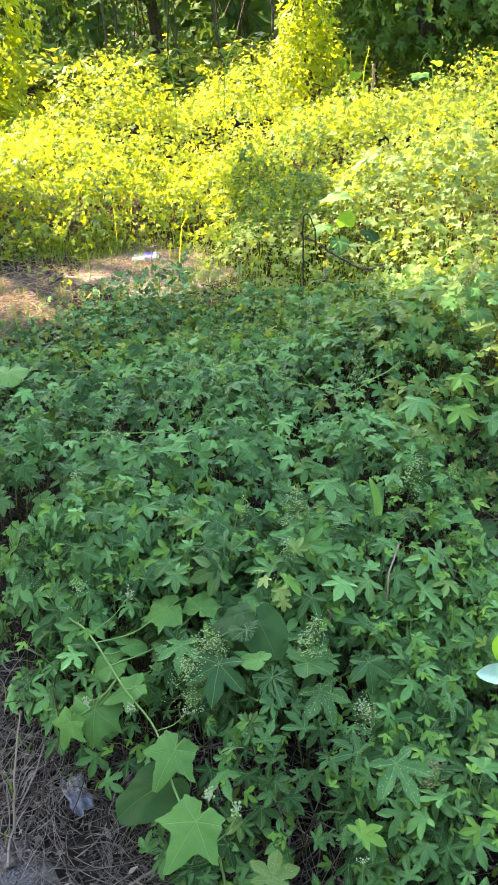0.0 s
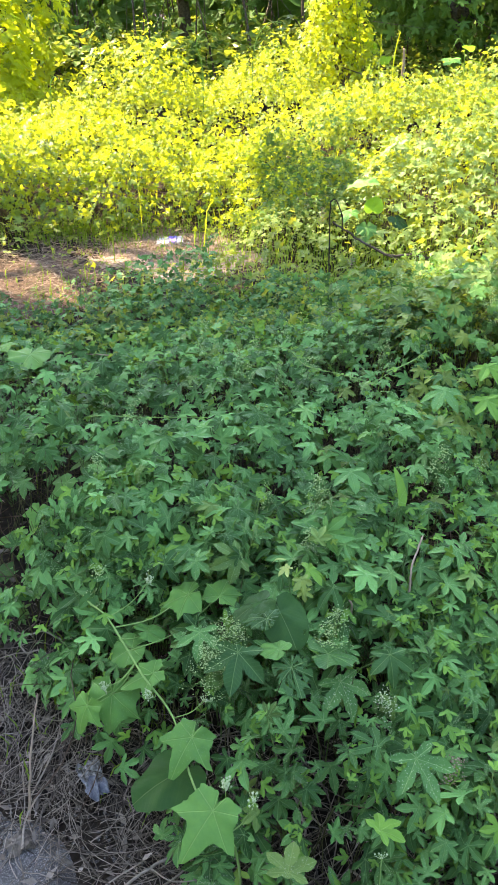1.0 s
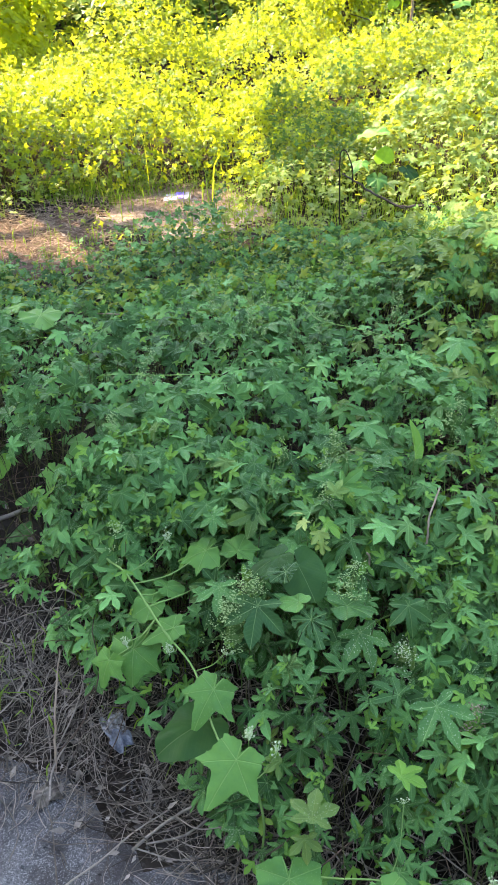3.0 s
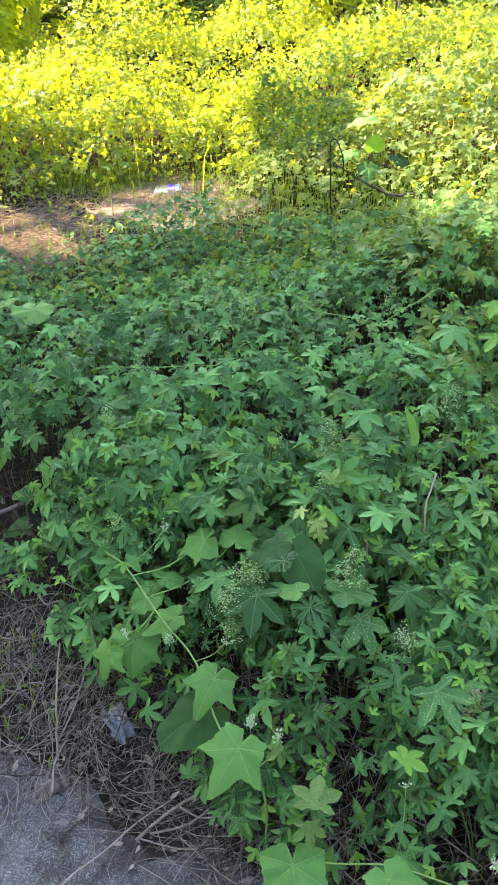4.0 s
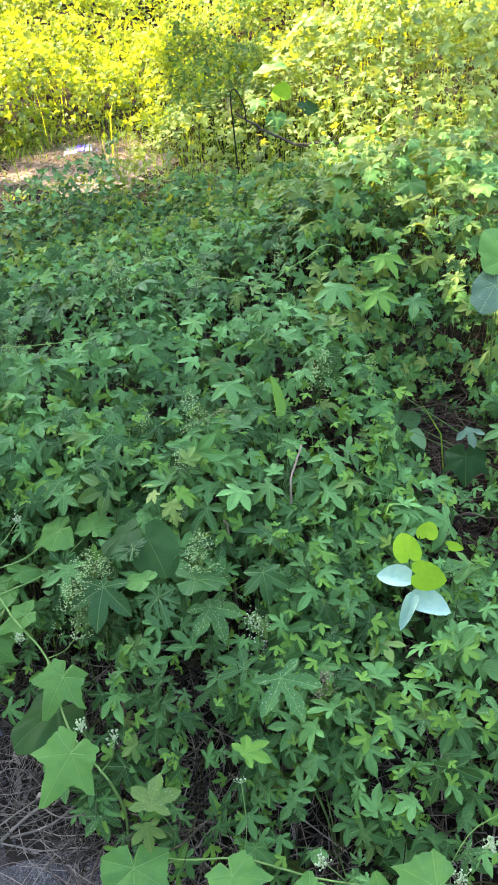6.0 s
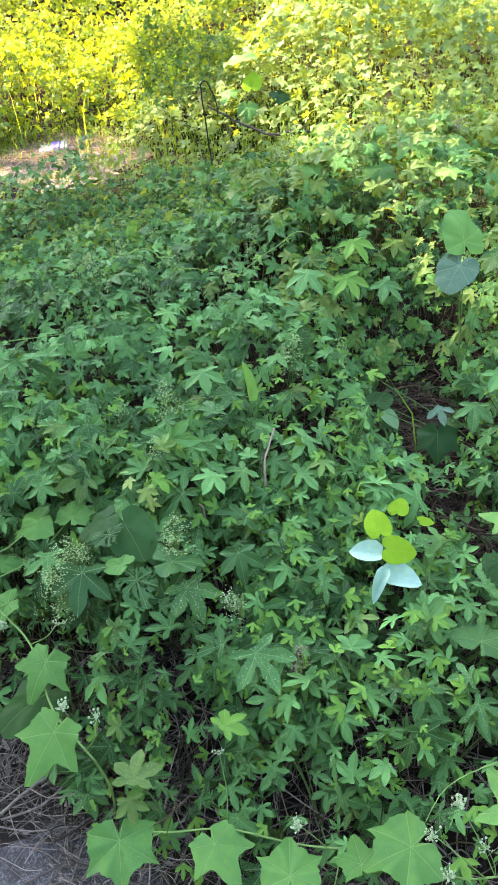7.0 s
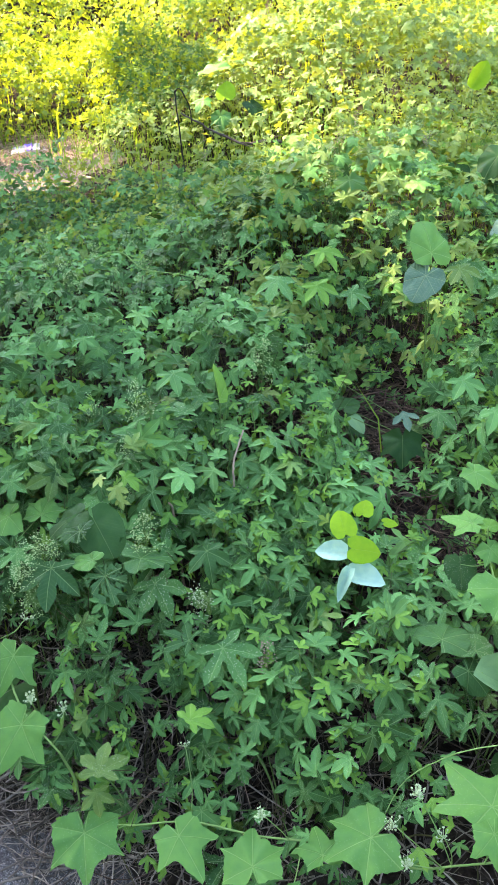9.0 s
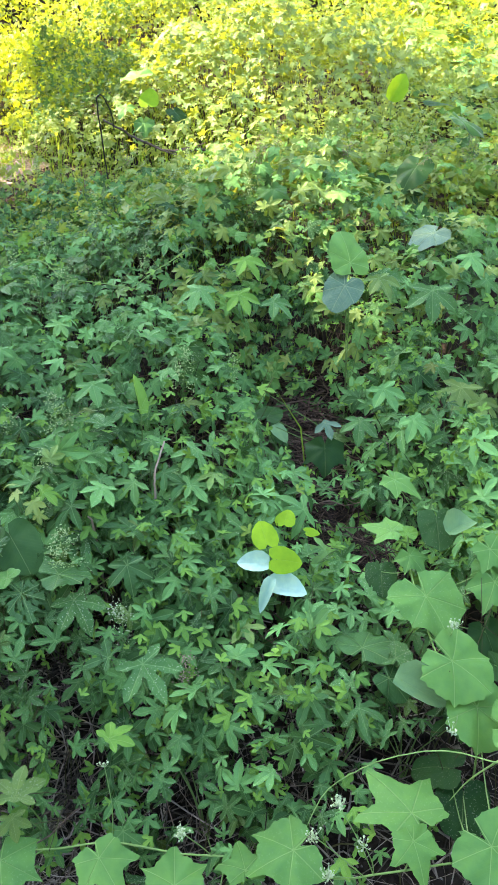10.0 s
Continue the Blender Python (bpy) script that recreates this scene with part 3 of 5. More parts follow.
tagged(ground, "brown soil under weeds, toned extra dark, rising gently away", "ground", kind="structure")

rx = grid_axis((-12, -1.4, 60), (-1.4, 1.4, 240), (1.4, 12, 60))
ry = np.linspace(0, 1, 60)
ragged = road_edge(rx) + 0.05 * lattice(rx * 7, rx * 0, 21) + 0.03 * lattice(rx * 19, rx * 0, 22) + 0.015 * lattice(rx * 47, rx * 0, 24)
RX, RU = np.meshgrid(rx, ry)
RY = -4.5 + (ragged[None] + 4.5) * RU
RZ = -0.068 + 0.004 * lattice(RX * 9, RY * 9, 23) - 0.02 * step_up(RU, 0.985, 1.0)
n0, n1 = len(rx), len(ry)
I = np.arange(n0 * n1).reshape(n1, n0)
quad = np.stack([I[:-1, :-1], I[:-1, 1:], I[1:, 1:], I[1:, :-1]], -1).reshape(-1, 4)
tris = np.concatenate([quad[:, [0, 1, 2]], quad[:, [0, 2, 3]]])
road = new("road", fast_mesh("road", np.column_stack([RX.ravel(), RY.ravel(), RZ.ravel()]), tris, ROAD))
tagged(road, "gritty grey concrete road edge, worn and speckled", "road", kind="structure")



def bare_soil(cx, cy, rx, ry, seed, label, mat=EARTH):
    """A low uneven dome of dry soil that sinks into the ground round its edge."""
    u = np.linspace(-1.2, 1.2, 70)
    A, B = np.meshgrid(u, u)
    PX, PY = cx + A * rx, cy + B * ry
    r = np.hypot(A, B) + 0.22 * lattice(PX * 5, PY * 5, seed) + 0.1 * lattice(PX * 14, PY * 14, seed + 1)
    PZ = ground_z(PX, PY) + 0.014 * (1 - step_up(r, 0.7, 1.1)) - 0.006 - 0.012 * step_up(r, 1.0, 1.2) + 0.004 * lattice(PX * 25, PY * 25, seed + 2)
    I = np.arange(70 * 70).reshape(70, 70)
    q = np.stack([I[:-1, :-1], I[:-1, 1:], I[1:, 1:], I[1:, :-1]], -1).reshape(-1, 4)
    ob = new("bare_soil", fast_mesh("bare_soil", np.column_stack([PX.ravel(), PY.ravel(), PZ.ravel()]), np.concatenate([q[:, [0, 1, 2]], q[:, [0, 2, 3]]]), mat))
    return tagged(ob, label, "ground", kind="structure")


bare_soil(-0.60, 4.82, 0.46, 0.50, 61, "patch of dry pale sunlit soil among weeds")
bare_soil(-1.35, 4.15, 0.46, 0.62, 64, "patch of reddish-brown soil darkened in colour for shade", SHADE_EARTH)


# ---- trees and the wood behind ----
def clumps(blobs, n, shapes, size, mat, name, droop=0.3, hollow=0.55):
    """Leaves through the outer part of some uneven blobs (x, y, z, rx, ry, rz), as one mesh."""
    B = np.array(blobs, float)
    w = (B[:, 3] * B[:, 4] * B[:, 5]) ** 0.66
    k = rng.choice(len(B), n, p=w / w.sum())
    d = rng.normal(0, 1, (n, 3))
    d /= np.linalg.norm(d, axis=1)[:, None]
    r = hollow + (1 - hollow) * rng.uniform(0, 1, n) ** 0.6
    r *= 1 + 0.22 * lattice(d[:, 0] * 3 + k * 3.1, d[:, 2] * 3 + d[:, 1] * 2 + k, 31)
    pos = B[k, :3] + d * B[k, 3:] * r[:, None]
    pos[:, 2] = np.maximum(pos[:, 2], ground_z(pos[:, 0], pos[:, 1]) + 0.04)
    nrm = d * 0.9 + np.array([0, 0, 0.7]) + rng.normal(0, 0.45, (n, 3))
    az = np.arctan2(d[:, 1], d[:, 0]) + rng.normal(0, 0.8, n)
    V, F, U = scatter(shapes, pos, nrm, az, size[0] + (size[1] - size[0]) * rng.beta(1.6, 2.0, n))
    return fast_mesh(name, V, F, mat, U)


def limbs(base, tops, r0, sides=8, wob=0.12):
    """A trunk that forks towards tops: tapered, bent tubes."""
    base = np.array(base, float)
    tops = [np.array(t, float) for t in tops]
    mean = np.mean(tops, axis=0)
    fork = base + (mean - base) * 0.45 + rng.normal(0, wob, 3) * (1, 1, 0)
    out = [tube(bend([base - (0, 0, 0.15), base + (fork - base) * 0.5 + rng.normal(0, wob / 2, 3), fork], 6), r0, r0 * 0.72, sides)]
    for t in tops:
        midp = fork + (t - fork) * 0.5 + rng.normal(0, wob, 3)
        out.append(tube(bend([fork - (0, 0, 0.05), midp, t], 5), r0 * 0.55, r0 * 0.08, 6))
        for _ in range(3):
            a = fork + (t - fork) * rng.uniform(0.4, 0.9)
            out.append(tube(bend([a, a + rng.normal(0, 0.3, 3), a + rng.normal(0, 0.55, 3)], 3), r0 * 0.16, r0 * 0.03, 4))
    V, F, U = join(out)
    return fast_mesh("trunk", V, F, BARK)


def tree(base, blobs, r0, n, size, label, mat, shapes, name="tree", category="tree"):
    t = thing(name, (base[0], base[1], float(ground_z(base[0], base[1]))), label, category)
    part("trunk", limbs(t.location, [b[:3] for b in blobs], r0), t)
    part("crown", clumps(blobs, n, shapes, size, mat, "crown"), t)
    return t


# the tree whose crown shades the near weeds; it stands to the left, beside the road
def over(x, y, h, z=0.4):
    """The place at height h from which a crown shades plants at (x, y, z)."""
    s = (h - z) / SUN_TO.z
    return (x + SUN_TO.x * s, y + SUN_TO.y * s, h)


tree((-5.6, 4.9), [(*over(-0.5, 1.1, 5.0), 1.5, 1.4, 0.8), (*over(0.1, 0.1, 4.8), 1.3, 1.2, 0.8), (*over(-0.5, 2.95, 5.0), 1.3, 0.95, 0.5), (*over(0.10, 2.4, 4.6), 0.65, 0.8, 0.5), (*over(-1.5, 2.75, 5.6), 1.2, 0.9, 0.5),
                   (*over(-0.05, 3.8, 4.6), 0.55, 0.5, 0.4), (*over(0.22, 5.15, 4.4), 0.20, 0.55, 0.3), (*over(-1.0, -0.8, 5.4), 1.6, 1.3, 0.8), (*over(0.9, -0.2, 4.5), 1.0, 1.0, 0.6), (*over(0.6, 0.95, 4.8), 0.75, 0.6, 0.4), (*over(-0.95, 1.4, 5.3), 1.1, 1.1, 0.5), (*over(-1.50, 3.70, 5.4), 0.70, 0.36, 0.3)],
     0.16, 34000, (0.09, 0.17), "broad leafy tree beside the road, shading the weeds", WOOD_LEAF, trio)
tree((-4.9, 7.4), [(*over(0.98, 1.1, 5.2), 0.9, 0.9, 0.4), (*over(1.25, 1.8, 5.6), 0.5, 0.5, 0.3), (*over(1.15, 3.1, 5.4), 0.35, 0.3, 0.3), (*over(1.9, 3.2, 5.4), 0.5, 0.7, 0.3), (*over(1.7, 2.2, 5.6), 0.6, 0.6, 0.3), (*over(2.0, 4.1, 5.4), 0.6, 0.4, 0.3)],
     0.12, 3000, (0.06, 0.12), "thin-crowned young tree whose gaps let sunlight through", WOOD_LEAF, tri_far)
# Added tree out of view; its crown keeps sun off the road.
tree((-7.2, 1.6), [(*over(-0.9, -2.6, 5.6), 1.8, 1.4, 0.8), (*over(-2.6, -1.2, 5.6), 1.7, 1.6, 0.8)],
     0.18, 3000, (0.12, 0.22), "unseen broad leafy tree added to shade the road", WOOD_LEAF, rhomb)
# Invented tree out of view, added to close off sky light.
tree((-3.0, -5.6), [(-3.0, -5.2, 4.6, 2.0, 1.5, 1.4), (-1.2, -5.6, 5.2, 1.9, 1.4, 1.4), (-4.8, -5.4, 4.8, 1.9, 1.4, 1.3)], 0.17, 6000, (0.14, 0.24), "unseen leafy tree added across the road to block sky", WOOD_LEAF, rhomb)
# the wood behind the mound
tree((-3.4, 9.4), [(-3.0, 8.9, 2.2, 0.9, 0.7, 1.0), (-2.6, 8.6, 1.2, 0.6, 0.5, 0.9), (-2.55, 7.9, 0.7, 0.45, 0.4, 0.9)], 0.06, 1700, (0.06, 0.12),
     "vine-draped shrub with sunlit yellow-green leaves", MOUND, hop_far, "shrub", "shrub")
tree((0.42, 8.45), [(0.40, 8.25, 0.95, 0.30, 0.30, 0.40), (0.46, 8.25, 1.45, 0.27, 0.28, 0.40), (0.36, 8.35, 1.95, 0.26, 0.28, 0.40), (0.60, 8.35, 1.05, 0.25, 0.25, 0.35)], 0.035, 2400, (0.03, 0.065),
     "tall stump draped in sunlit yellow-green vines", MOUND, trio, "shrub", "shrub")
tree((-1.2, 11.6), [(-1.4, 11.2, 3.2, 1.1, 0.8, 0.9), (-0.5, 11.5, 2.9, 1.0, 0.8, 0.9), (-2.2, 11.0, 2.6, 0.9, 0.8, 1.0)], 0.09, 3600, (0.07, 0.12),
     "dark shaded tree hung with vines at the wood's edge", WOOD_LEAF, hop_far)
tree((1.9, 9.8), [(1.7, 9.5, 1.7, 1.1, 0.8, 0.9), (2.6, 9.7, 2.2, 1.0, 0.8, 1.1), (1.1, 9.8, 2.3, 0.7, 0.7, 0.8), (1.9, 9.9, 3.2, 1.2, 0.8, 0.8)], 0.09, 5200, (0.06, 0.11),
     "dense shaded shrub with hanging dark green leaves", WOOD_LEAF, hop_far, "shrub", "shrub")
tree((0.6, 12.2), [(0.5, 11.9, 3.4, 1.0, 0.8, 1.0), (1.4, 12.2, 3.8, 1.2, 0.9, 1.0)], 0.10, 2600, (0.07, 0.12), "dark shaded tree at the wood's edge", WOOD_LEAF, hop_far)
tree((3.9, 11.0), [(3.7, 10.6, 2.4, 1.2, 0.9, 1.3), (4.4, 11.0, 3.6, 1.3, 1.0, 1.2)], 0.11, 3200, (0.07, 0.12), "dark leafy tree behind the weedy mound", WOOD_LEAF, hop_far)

# vines and brush that fill the wood behind
n = 12000
wx, wz = rng.uniform(-6.0, 6.0, n), rng.uniform(0, 1, n) ** 1.5 * 3.4
wy = 10.6 + 0.5 * lattice(wx * 0.8, wz * 1.1, 41) + 0.35 * lattice(wx * 2.3, wz * 2.3, 42) + rng.uniform(0, 1.2, n)
hole = lattice(wx * 1.6, wz * 1.6, 43) > -0.55
wx, wy, wz = wx[hole], wy[hole], wz[hole]
wn = np.column_stack([rng.normal(0, 0.5, len(wx)), -0.7 + rng.normal(0, 0.4, len(wx)), 0.6 + rng.normal(0, 0.3, len(wx))])
V, F, U = scatter(hop_far + trio, np.column_stack([wx, wy, ground_z(wx, wy) + wz]), wn, -math.pi / 2 + rng.normal(0, 0.7, len(wx)), rng.uniform(0.05, 0.13, len(wx)))
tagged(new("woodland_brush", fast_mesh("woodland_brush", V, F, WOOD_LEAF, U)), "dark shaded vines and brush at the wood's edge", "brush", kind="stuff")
out = []
for _ in range(110):
    x, y = rng.uniform(-5, 5), rng.uniform(10.2, 12.2)
    h, l = rng.uniform(1.2, 3.5), rng.normal(0, 0.7)
    z = float(ground_z(x, y))
    out.append(tube(bend([(x, y, z - 0.05), (x + l * 0.4, y + rng.normal(0, 0.2), z + h * 0.5), (x + l, y + rng.normal(0, 0.3), z + h)], 3), rng.uniform(0.006, 0.022), 0.003, 4))
V, F, U = join(out)
tagged(new("woodland_stems", fast_mesh("woodland_stems", V, F, BARK)), "thin leaning bare stems in the dark wood", "stems", kind="stuff")
# deep wood behind; the ring out of view is added to limit sky light
n = 26000
a = rng.uniform(0, 2 * math.pi, n)
d = rng.uniform(0, 3.5, n)
px, py = (8.0 + d) * np.sin(a), np.where(np.cos(a) > 0, 14.0 + d, 6.5 + d) * np.cos(a)
keep = (np.abs(px) > 6.8) | (py > 12.5) | (py < -5.5)
px, py = px[keep], py[keep]
# Heights by direction: low towards the sun, tall at the unseen sides.
hh = np.where((px < 0) & (py > 2), 3.0, np.where(py < -4, 5.0, 9.0))
pz = rng.uniform(0, 1, len(px)) * hh
V, F, U = scatter(rhomb + trio, np.column_stack([px, py, ground_z(px, py) + pz]), np.column_stack([-px / 15, -py / 15, np.full(len(px), 0.8)]) + rng.normal(0, 0.4, (len(px), 3)), rng.uniform(0, 6.28, len(px)), rng.uniform(0.26, 0.52, len(px)))
tagged(new("far_wood", fast_mesh("far_wood", V, F, WOOD_LEAF, U)), "dark green wood behind the plot, with added unseen sides", "wood", kind="stuff")


# ---- stems, dead stalks, litter and grass on the ground ----
def arcs(n, place, length, thick, rise, mat, name, label, category, flat=True, sides=4):
    """Many thin bent stalks; place(n) gives their middles, rise their height over the ground."""
    x, y = place(n)
    out = []
    for i in range(len(x)):
        a, ln = rng.uniform(0, 2 * math.pi), rng.uniform(*length) / 4
        heading = a + np.cumsum(rng.normal(0, 0.42, 4))
        P = np.concatenate([[[0, 0]], np.cumsum(np.column_stack([np.cos(heading), np.sin(heading)]) * ln, axis=0)])
        P = P - P.mean(axis=0) + (x[i], y[i])
        z = ground_z(P[:, 0], P[:, 1]) + rng.uniform(*rise) + rng.uniform(0, 0.022, 5)
        r = rng.uniform(*thick)
        out.append(tube(bend(np.column_stack([P, np.maximum(z, -0.066)]), 2 if sides == 3 else 3), r, r * 0.6, sides))
    V, F, U = join(out)
    return tagged(new(name, fast_mesh(name, V, F, mat)), label, category, kind="stuff")


def strip(n):
    """Beside the road, and spilling a little onto it."""
    x = rng.uniform(-1.1, 1.2, n * 2)
    y = road_edge(x) + rng.normal(0.13, 0.14, n * 2)
    ok = (y > road_edge(x) - 0.22) & (rng.uniform(0, 1, n * 2) < np.where(x < 0.1, 1, 0.16))
    return x[ok][:n], y[ok][:n]


def gaps(n):
    k = rng.integers(0, 4, n)
    c = np.array([(0.73, 2.12), (0.80, 1.45), (0.72, 1.82), (0.86, 2.36)])[k]
    return c[:, 0] + rng.normal(0, 0.16, n), c[:, 1] + rng.normal(0, 0.15, n)


def bare(n):
    k = rng.uniform(0, 1, n) < 0.55
    x = np.where(k, rng.normal(-1.3, 0.42, n), rng.normal(-0.62, 0.26, n))
    return x, np.where(k, rng.normal(4.3, 0.45, n), rng.normal(4.85, 0.24, n))


def all_near(n):
    return spread(n, -1.2, 1.4, 0.75, 3.2, least=0.05)


arcs(2500, strip, (0.03, 0.24), (0.0005, 0.0015), (0.0, 0.020), DRY, "dead_stems", "tangle of thin dead brown stalks beside the road", "dead stems", sides=3)
arcs(36, strip, (0.12, 0.4), (0.0016, 0.0032), (0.006, 0.03), DRY, "dead_stems", "thicker grey-brown dead stalks beside the road", "dead stems", sides=6)
# Stalks below the leaves take the shade-darkened stem colour.
arcs(1400, gaps, (0.06, 0.35), (0.0006, 0.0024), (0.0, 0.10), DRY_SHADE, "dead_stems", "dead brown stalks in gaps between weeds", "dead stems")
arcs(1500, all_near, (0.08, 0.4), (0.0006, 0.0021), (0.0, 0.16), DRY_SHADE, "dead_stems", "dead brown stalks lying under the hop leaves", "dead stems", sides=3)
arcs(700, lambda n: (rng.uniform(-0.15, 0.95, n), rng.uniform(0.80, 1.45, n)), (0.06, 0.35), (0.0006, 0.0026), (0.0, 0.05), DRY, "dead_stems", "pale and brown dead stalks littering soil beneath weeds", "dead stems", sides=4)
arcs(3300, bare, (0.04, 0.24), (0.0006, 0.0018), (0.0, 0.016), STRAW, "straw_litter", "dry pinkish-brown straw over bare soil", "litter", sides=3)

x, y = strip(620)
x2, y2 = bare(420)
x3, y3 = all_near(1100)
x, y = np.concatenate([x, x2, x3]), np.concatenate([y, y2, y3])
V, F, U = scatter(bit, np.column_stack([x, y, np.maximum(ground_z(x, y), -0.066) + rng.uniform(0.003, 0.02, len(x))]), np.column_stack([np.zeros((len(x), 2)), np.ones(len(x))]) + rng.normal(0, 0.5, (len(x), 3)), rng.uniform(0, 6.28, len(x)), rng.uniform(0.010, 0.038, len(x)))
tagged(new("dead_leaves", fast_mesh("dead_leaves", V, F, DRY, U)), "small curled dead brown leaves on the soil", "dead leaves", kind="stuff")

# crumbs and small stones of the broken road edge
n = 1600
x = rng.uniform(-1.2, 0.9, n)
y = road_edge(x) + rng.normal(0.04, 0.12, n)
V, F, U = join([ball((x[i], y[i], max(float(ground_z(x[i], y[i])), -0.068) + 0.001), r) for i, r in enumerate(rng.uniform(0.0015, 0.006, n))])
V = V + rng.normal(0, 0.0006, V.shape)
tagged(new("road_crumbs", fast_mesh("road_crumbs", V, F, ROAD, None, False)), "grey grit and crumbs of broken concrete", "grit", kind="stuff")

# living stems under the leaves
x, y = spread(2200, -1.2, 1.4, 0.7, 3.2, least=0.1)
out = []
for i in range(len(x)):
    h = float(canopy(x[i], y[i])) * (rng.uniform(0.35, 0.75) if x[i] > 0.4 and y[i] > 2.1 else rng.uniform(0.6, 1.0))
    z = float(ground_z(x[i], y[i]))
    l = rng.normal(0, 0.07, 2)
    out.append(tube(bend([(x[i], y[i], z - 0.01), (x[i] + l[0] * 0.3, y[i] + l[1] * 0.3, z + h * 0.55), (x[i] + l[0], y[i] + l[1], z + h)], 3), rng.uniform(0.0009, 0.0022), 0.0007, 4))
V, F, U = join(out)
tagged(new("weed_stems", fast_mesh("weed_stems", V, F, SHADED)), "thin brown-green stems, coloured dark for shade under hop leaves", "stems", kind="stuff")


def grass(n, cx, cy, rx, ry, h, name, label, mat=GRASS):
    out = []
    x, y = rng.normal(cx, rx, n), rng.normal(cy, ry, n)
    for i in range(n):
        a, l, z = rng.uniform(0, 6.28), rng.uniform(0.5, 1) * h, float(ground_z(x[i], y[i]))
        w, o = rng.uniform(0.001, 0.0028), rng.uniform(0.2, 1.0) * l
        d, s = np.array([math.cos(a), math.sin(a), 0]), np.array([-math.sin(a), math.cos(a), 0])
        base = np.array([x[i], y[i], z])
        p1, p2 = base + d * o * 0.3 + (0, 0, l * 0.6), base + d * o + (0, 0, l * rng.uniform(0.75, 1.0))
        out.append((np.array([base - s * w, base + s * w, p1 - s * w, p1 + s * w, p2]), np.array([(0, 1, 2), (1, 3, 2), (2, 3, 4)]), np.array([(-0.1, 0), (0.1, 0), (-0.1, 0.6), (0.1, 0.6), (0, 1)])))
    V, F, U = join(out)
    return tagged(new(name, fast_mesh(name, V, F, mat, U)), label, "grass", kind="stuff")


grass(1100, -1.15, 5.1, 0.34, 0.16, 0.12, "grass", "bright sunlit tufts of grass behind bare soil")
grass(700, 0.2, 5.0, 0.5, 0.35, 0.20, "grass", "fine grass blades among the weeds")
grass(1300, 1.0, 4.2, 0.7, 0.8, 0.42, "grass", "thin grass blades among sunlit weeds")
grass(500, -0.3, 3.4, 0.8, 0.5, 0.16, "grass", "short grass blades among shaded weeds")
grass(260, -0.95, 4.0, 0.30, 0.25, 0.10, "grass", "sparse low grass over bare shaded soil")
grass(160, -0.55, 1.45, 0.22, 0.12, 0.08, "grass", "short sparse grass beside dead stalks")
grass(500, 0.4, 6.3, 1.2, 0.6, 0.55, "grass", "tall fine grass stalks on the sunny mound", MOUND)

# ---- leaves and flowers that stand out ----
KINDS = {"hop": (hop_near, HOP), "hop_wide": (hop_wide, HOP), "young": (tri_near, YOUNG), "bur": (bur, BUR), "cuc": (cuc, BUR), "round": (disc, ROUND), "oval": (oval, ROUND),
         "kudzu_young": (heart, KUDZU_YOUNG), "kudzu_back": (narrow, KUDZU_BACK), "pale": (oval, PALE_LEAF), "oval_mid": (disc, BUR), "sheen": (disc, SHEEN), "pale_lance": (narrow, PALE_LEAF), "yellow_lance": (narrow, KUDZU_YOUNG), "sheen_hop": (tri_near, SHEEN), "bur_dark": (bur, ROUND), "speck_oval": (disc, SPECK), "eaten": (eaten, SPECK), "pale_young": (hop_wide, PALE_YOUNG), "speck": (hop_wide, SPECK), "speck_round": (cuc, SPECK), "blight": (hop_wide, BLIGHT), "hop_light": (hop_wide, YOUNG), "oval_light": (disc, YOUNG), "lance": (lance, YOUNG)}


def put(parent, kind, hub, az, slope, roll, size, k=0, label="", clear=True):
    shapes, mat = KINDS[kind]
    if clear:
        a = radians(az)
        standing.append((np.array(hub) + size * 0.3 * np.array([math.cos(a), math.sin(a), 0]), size * 0.85 + 0.03))
    return leaf_part(parent, "leaf", kind + "_leaf", shapes, mat, k, hub, az, slope, roll, size, label)


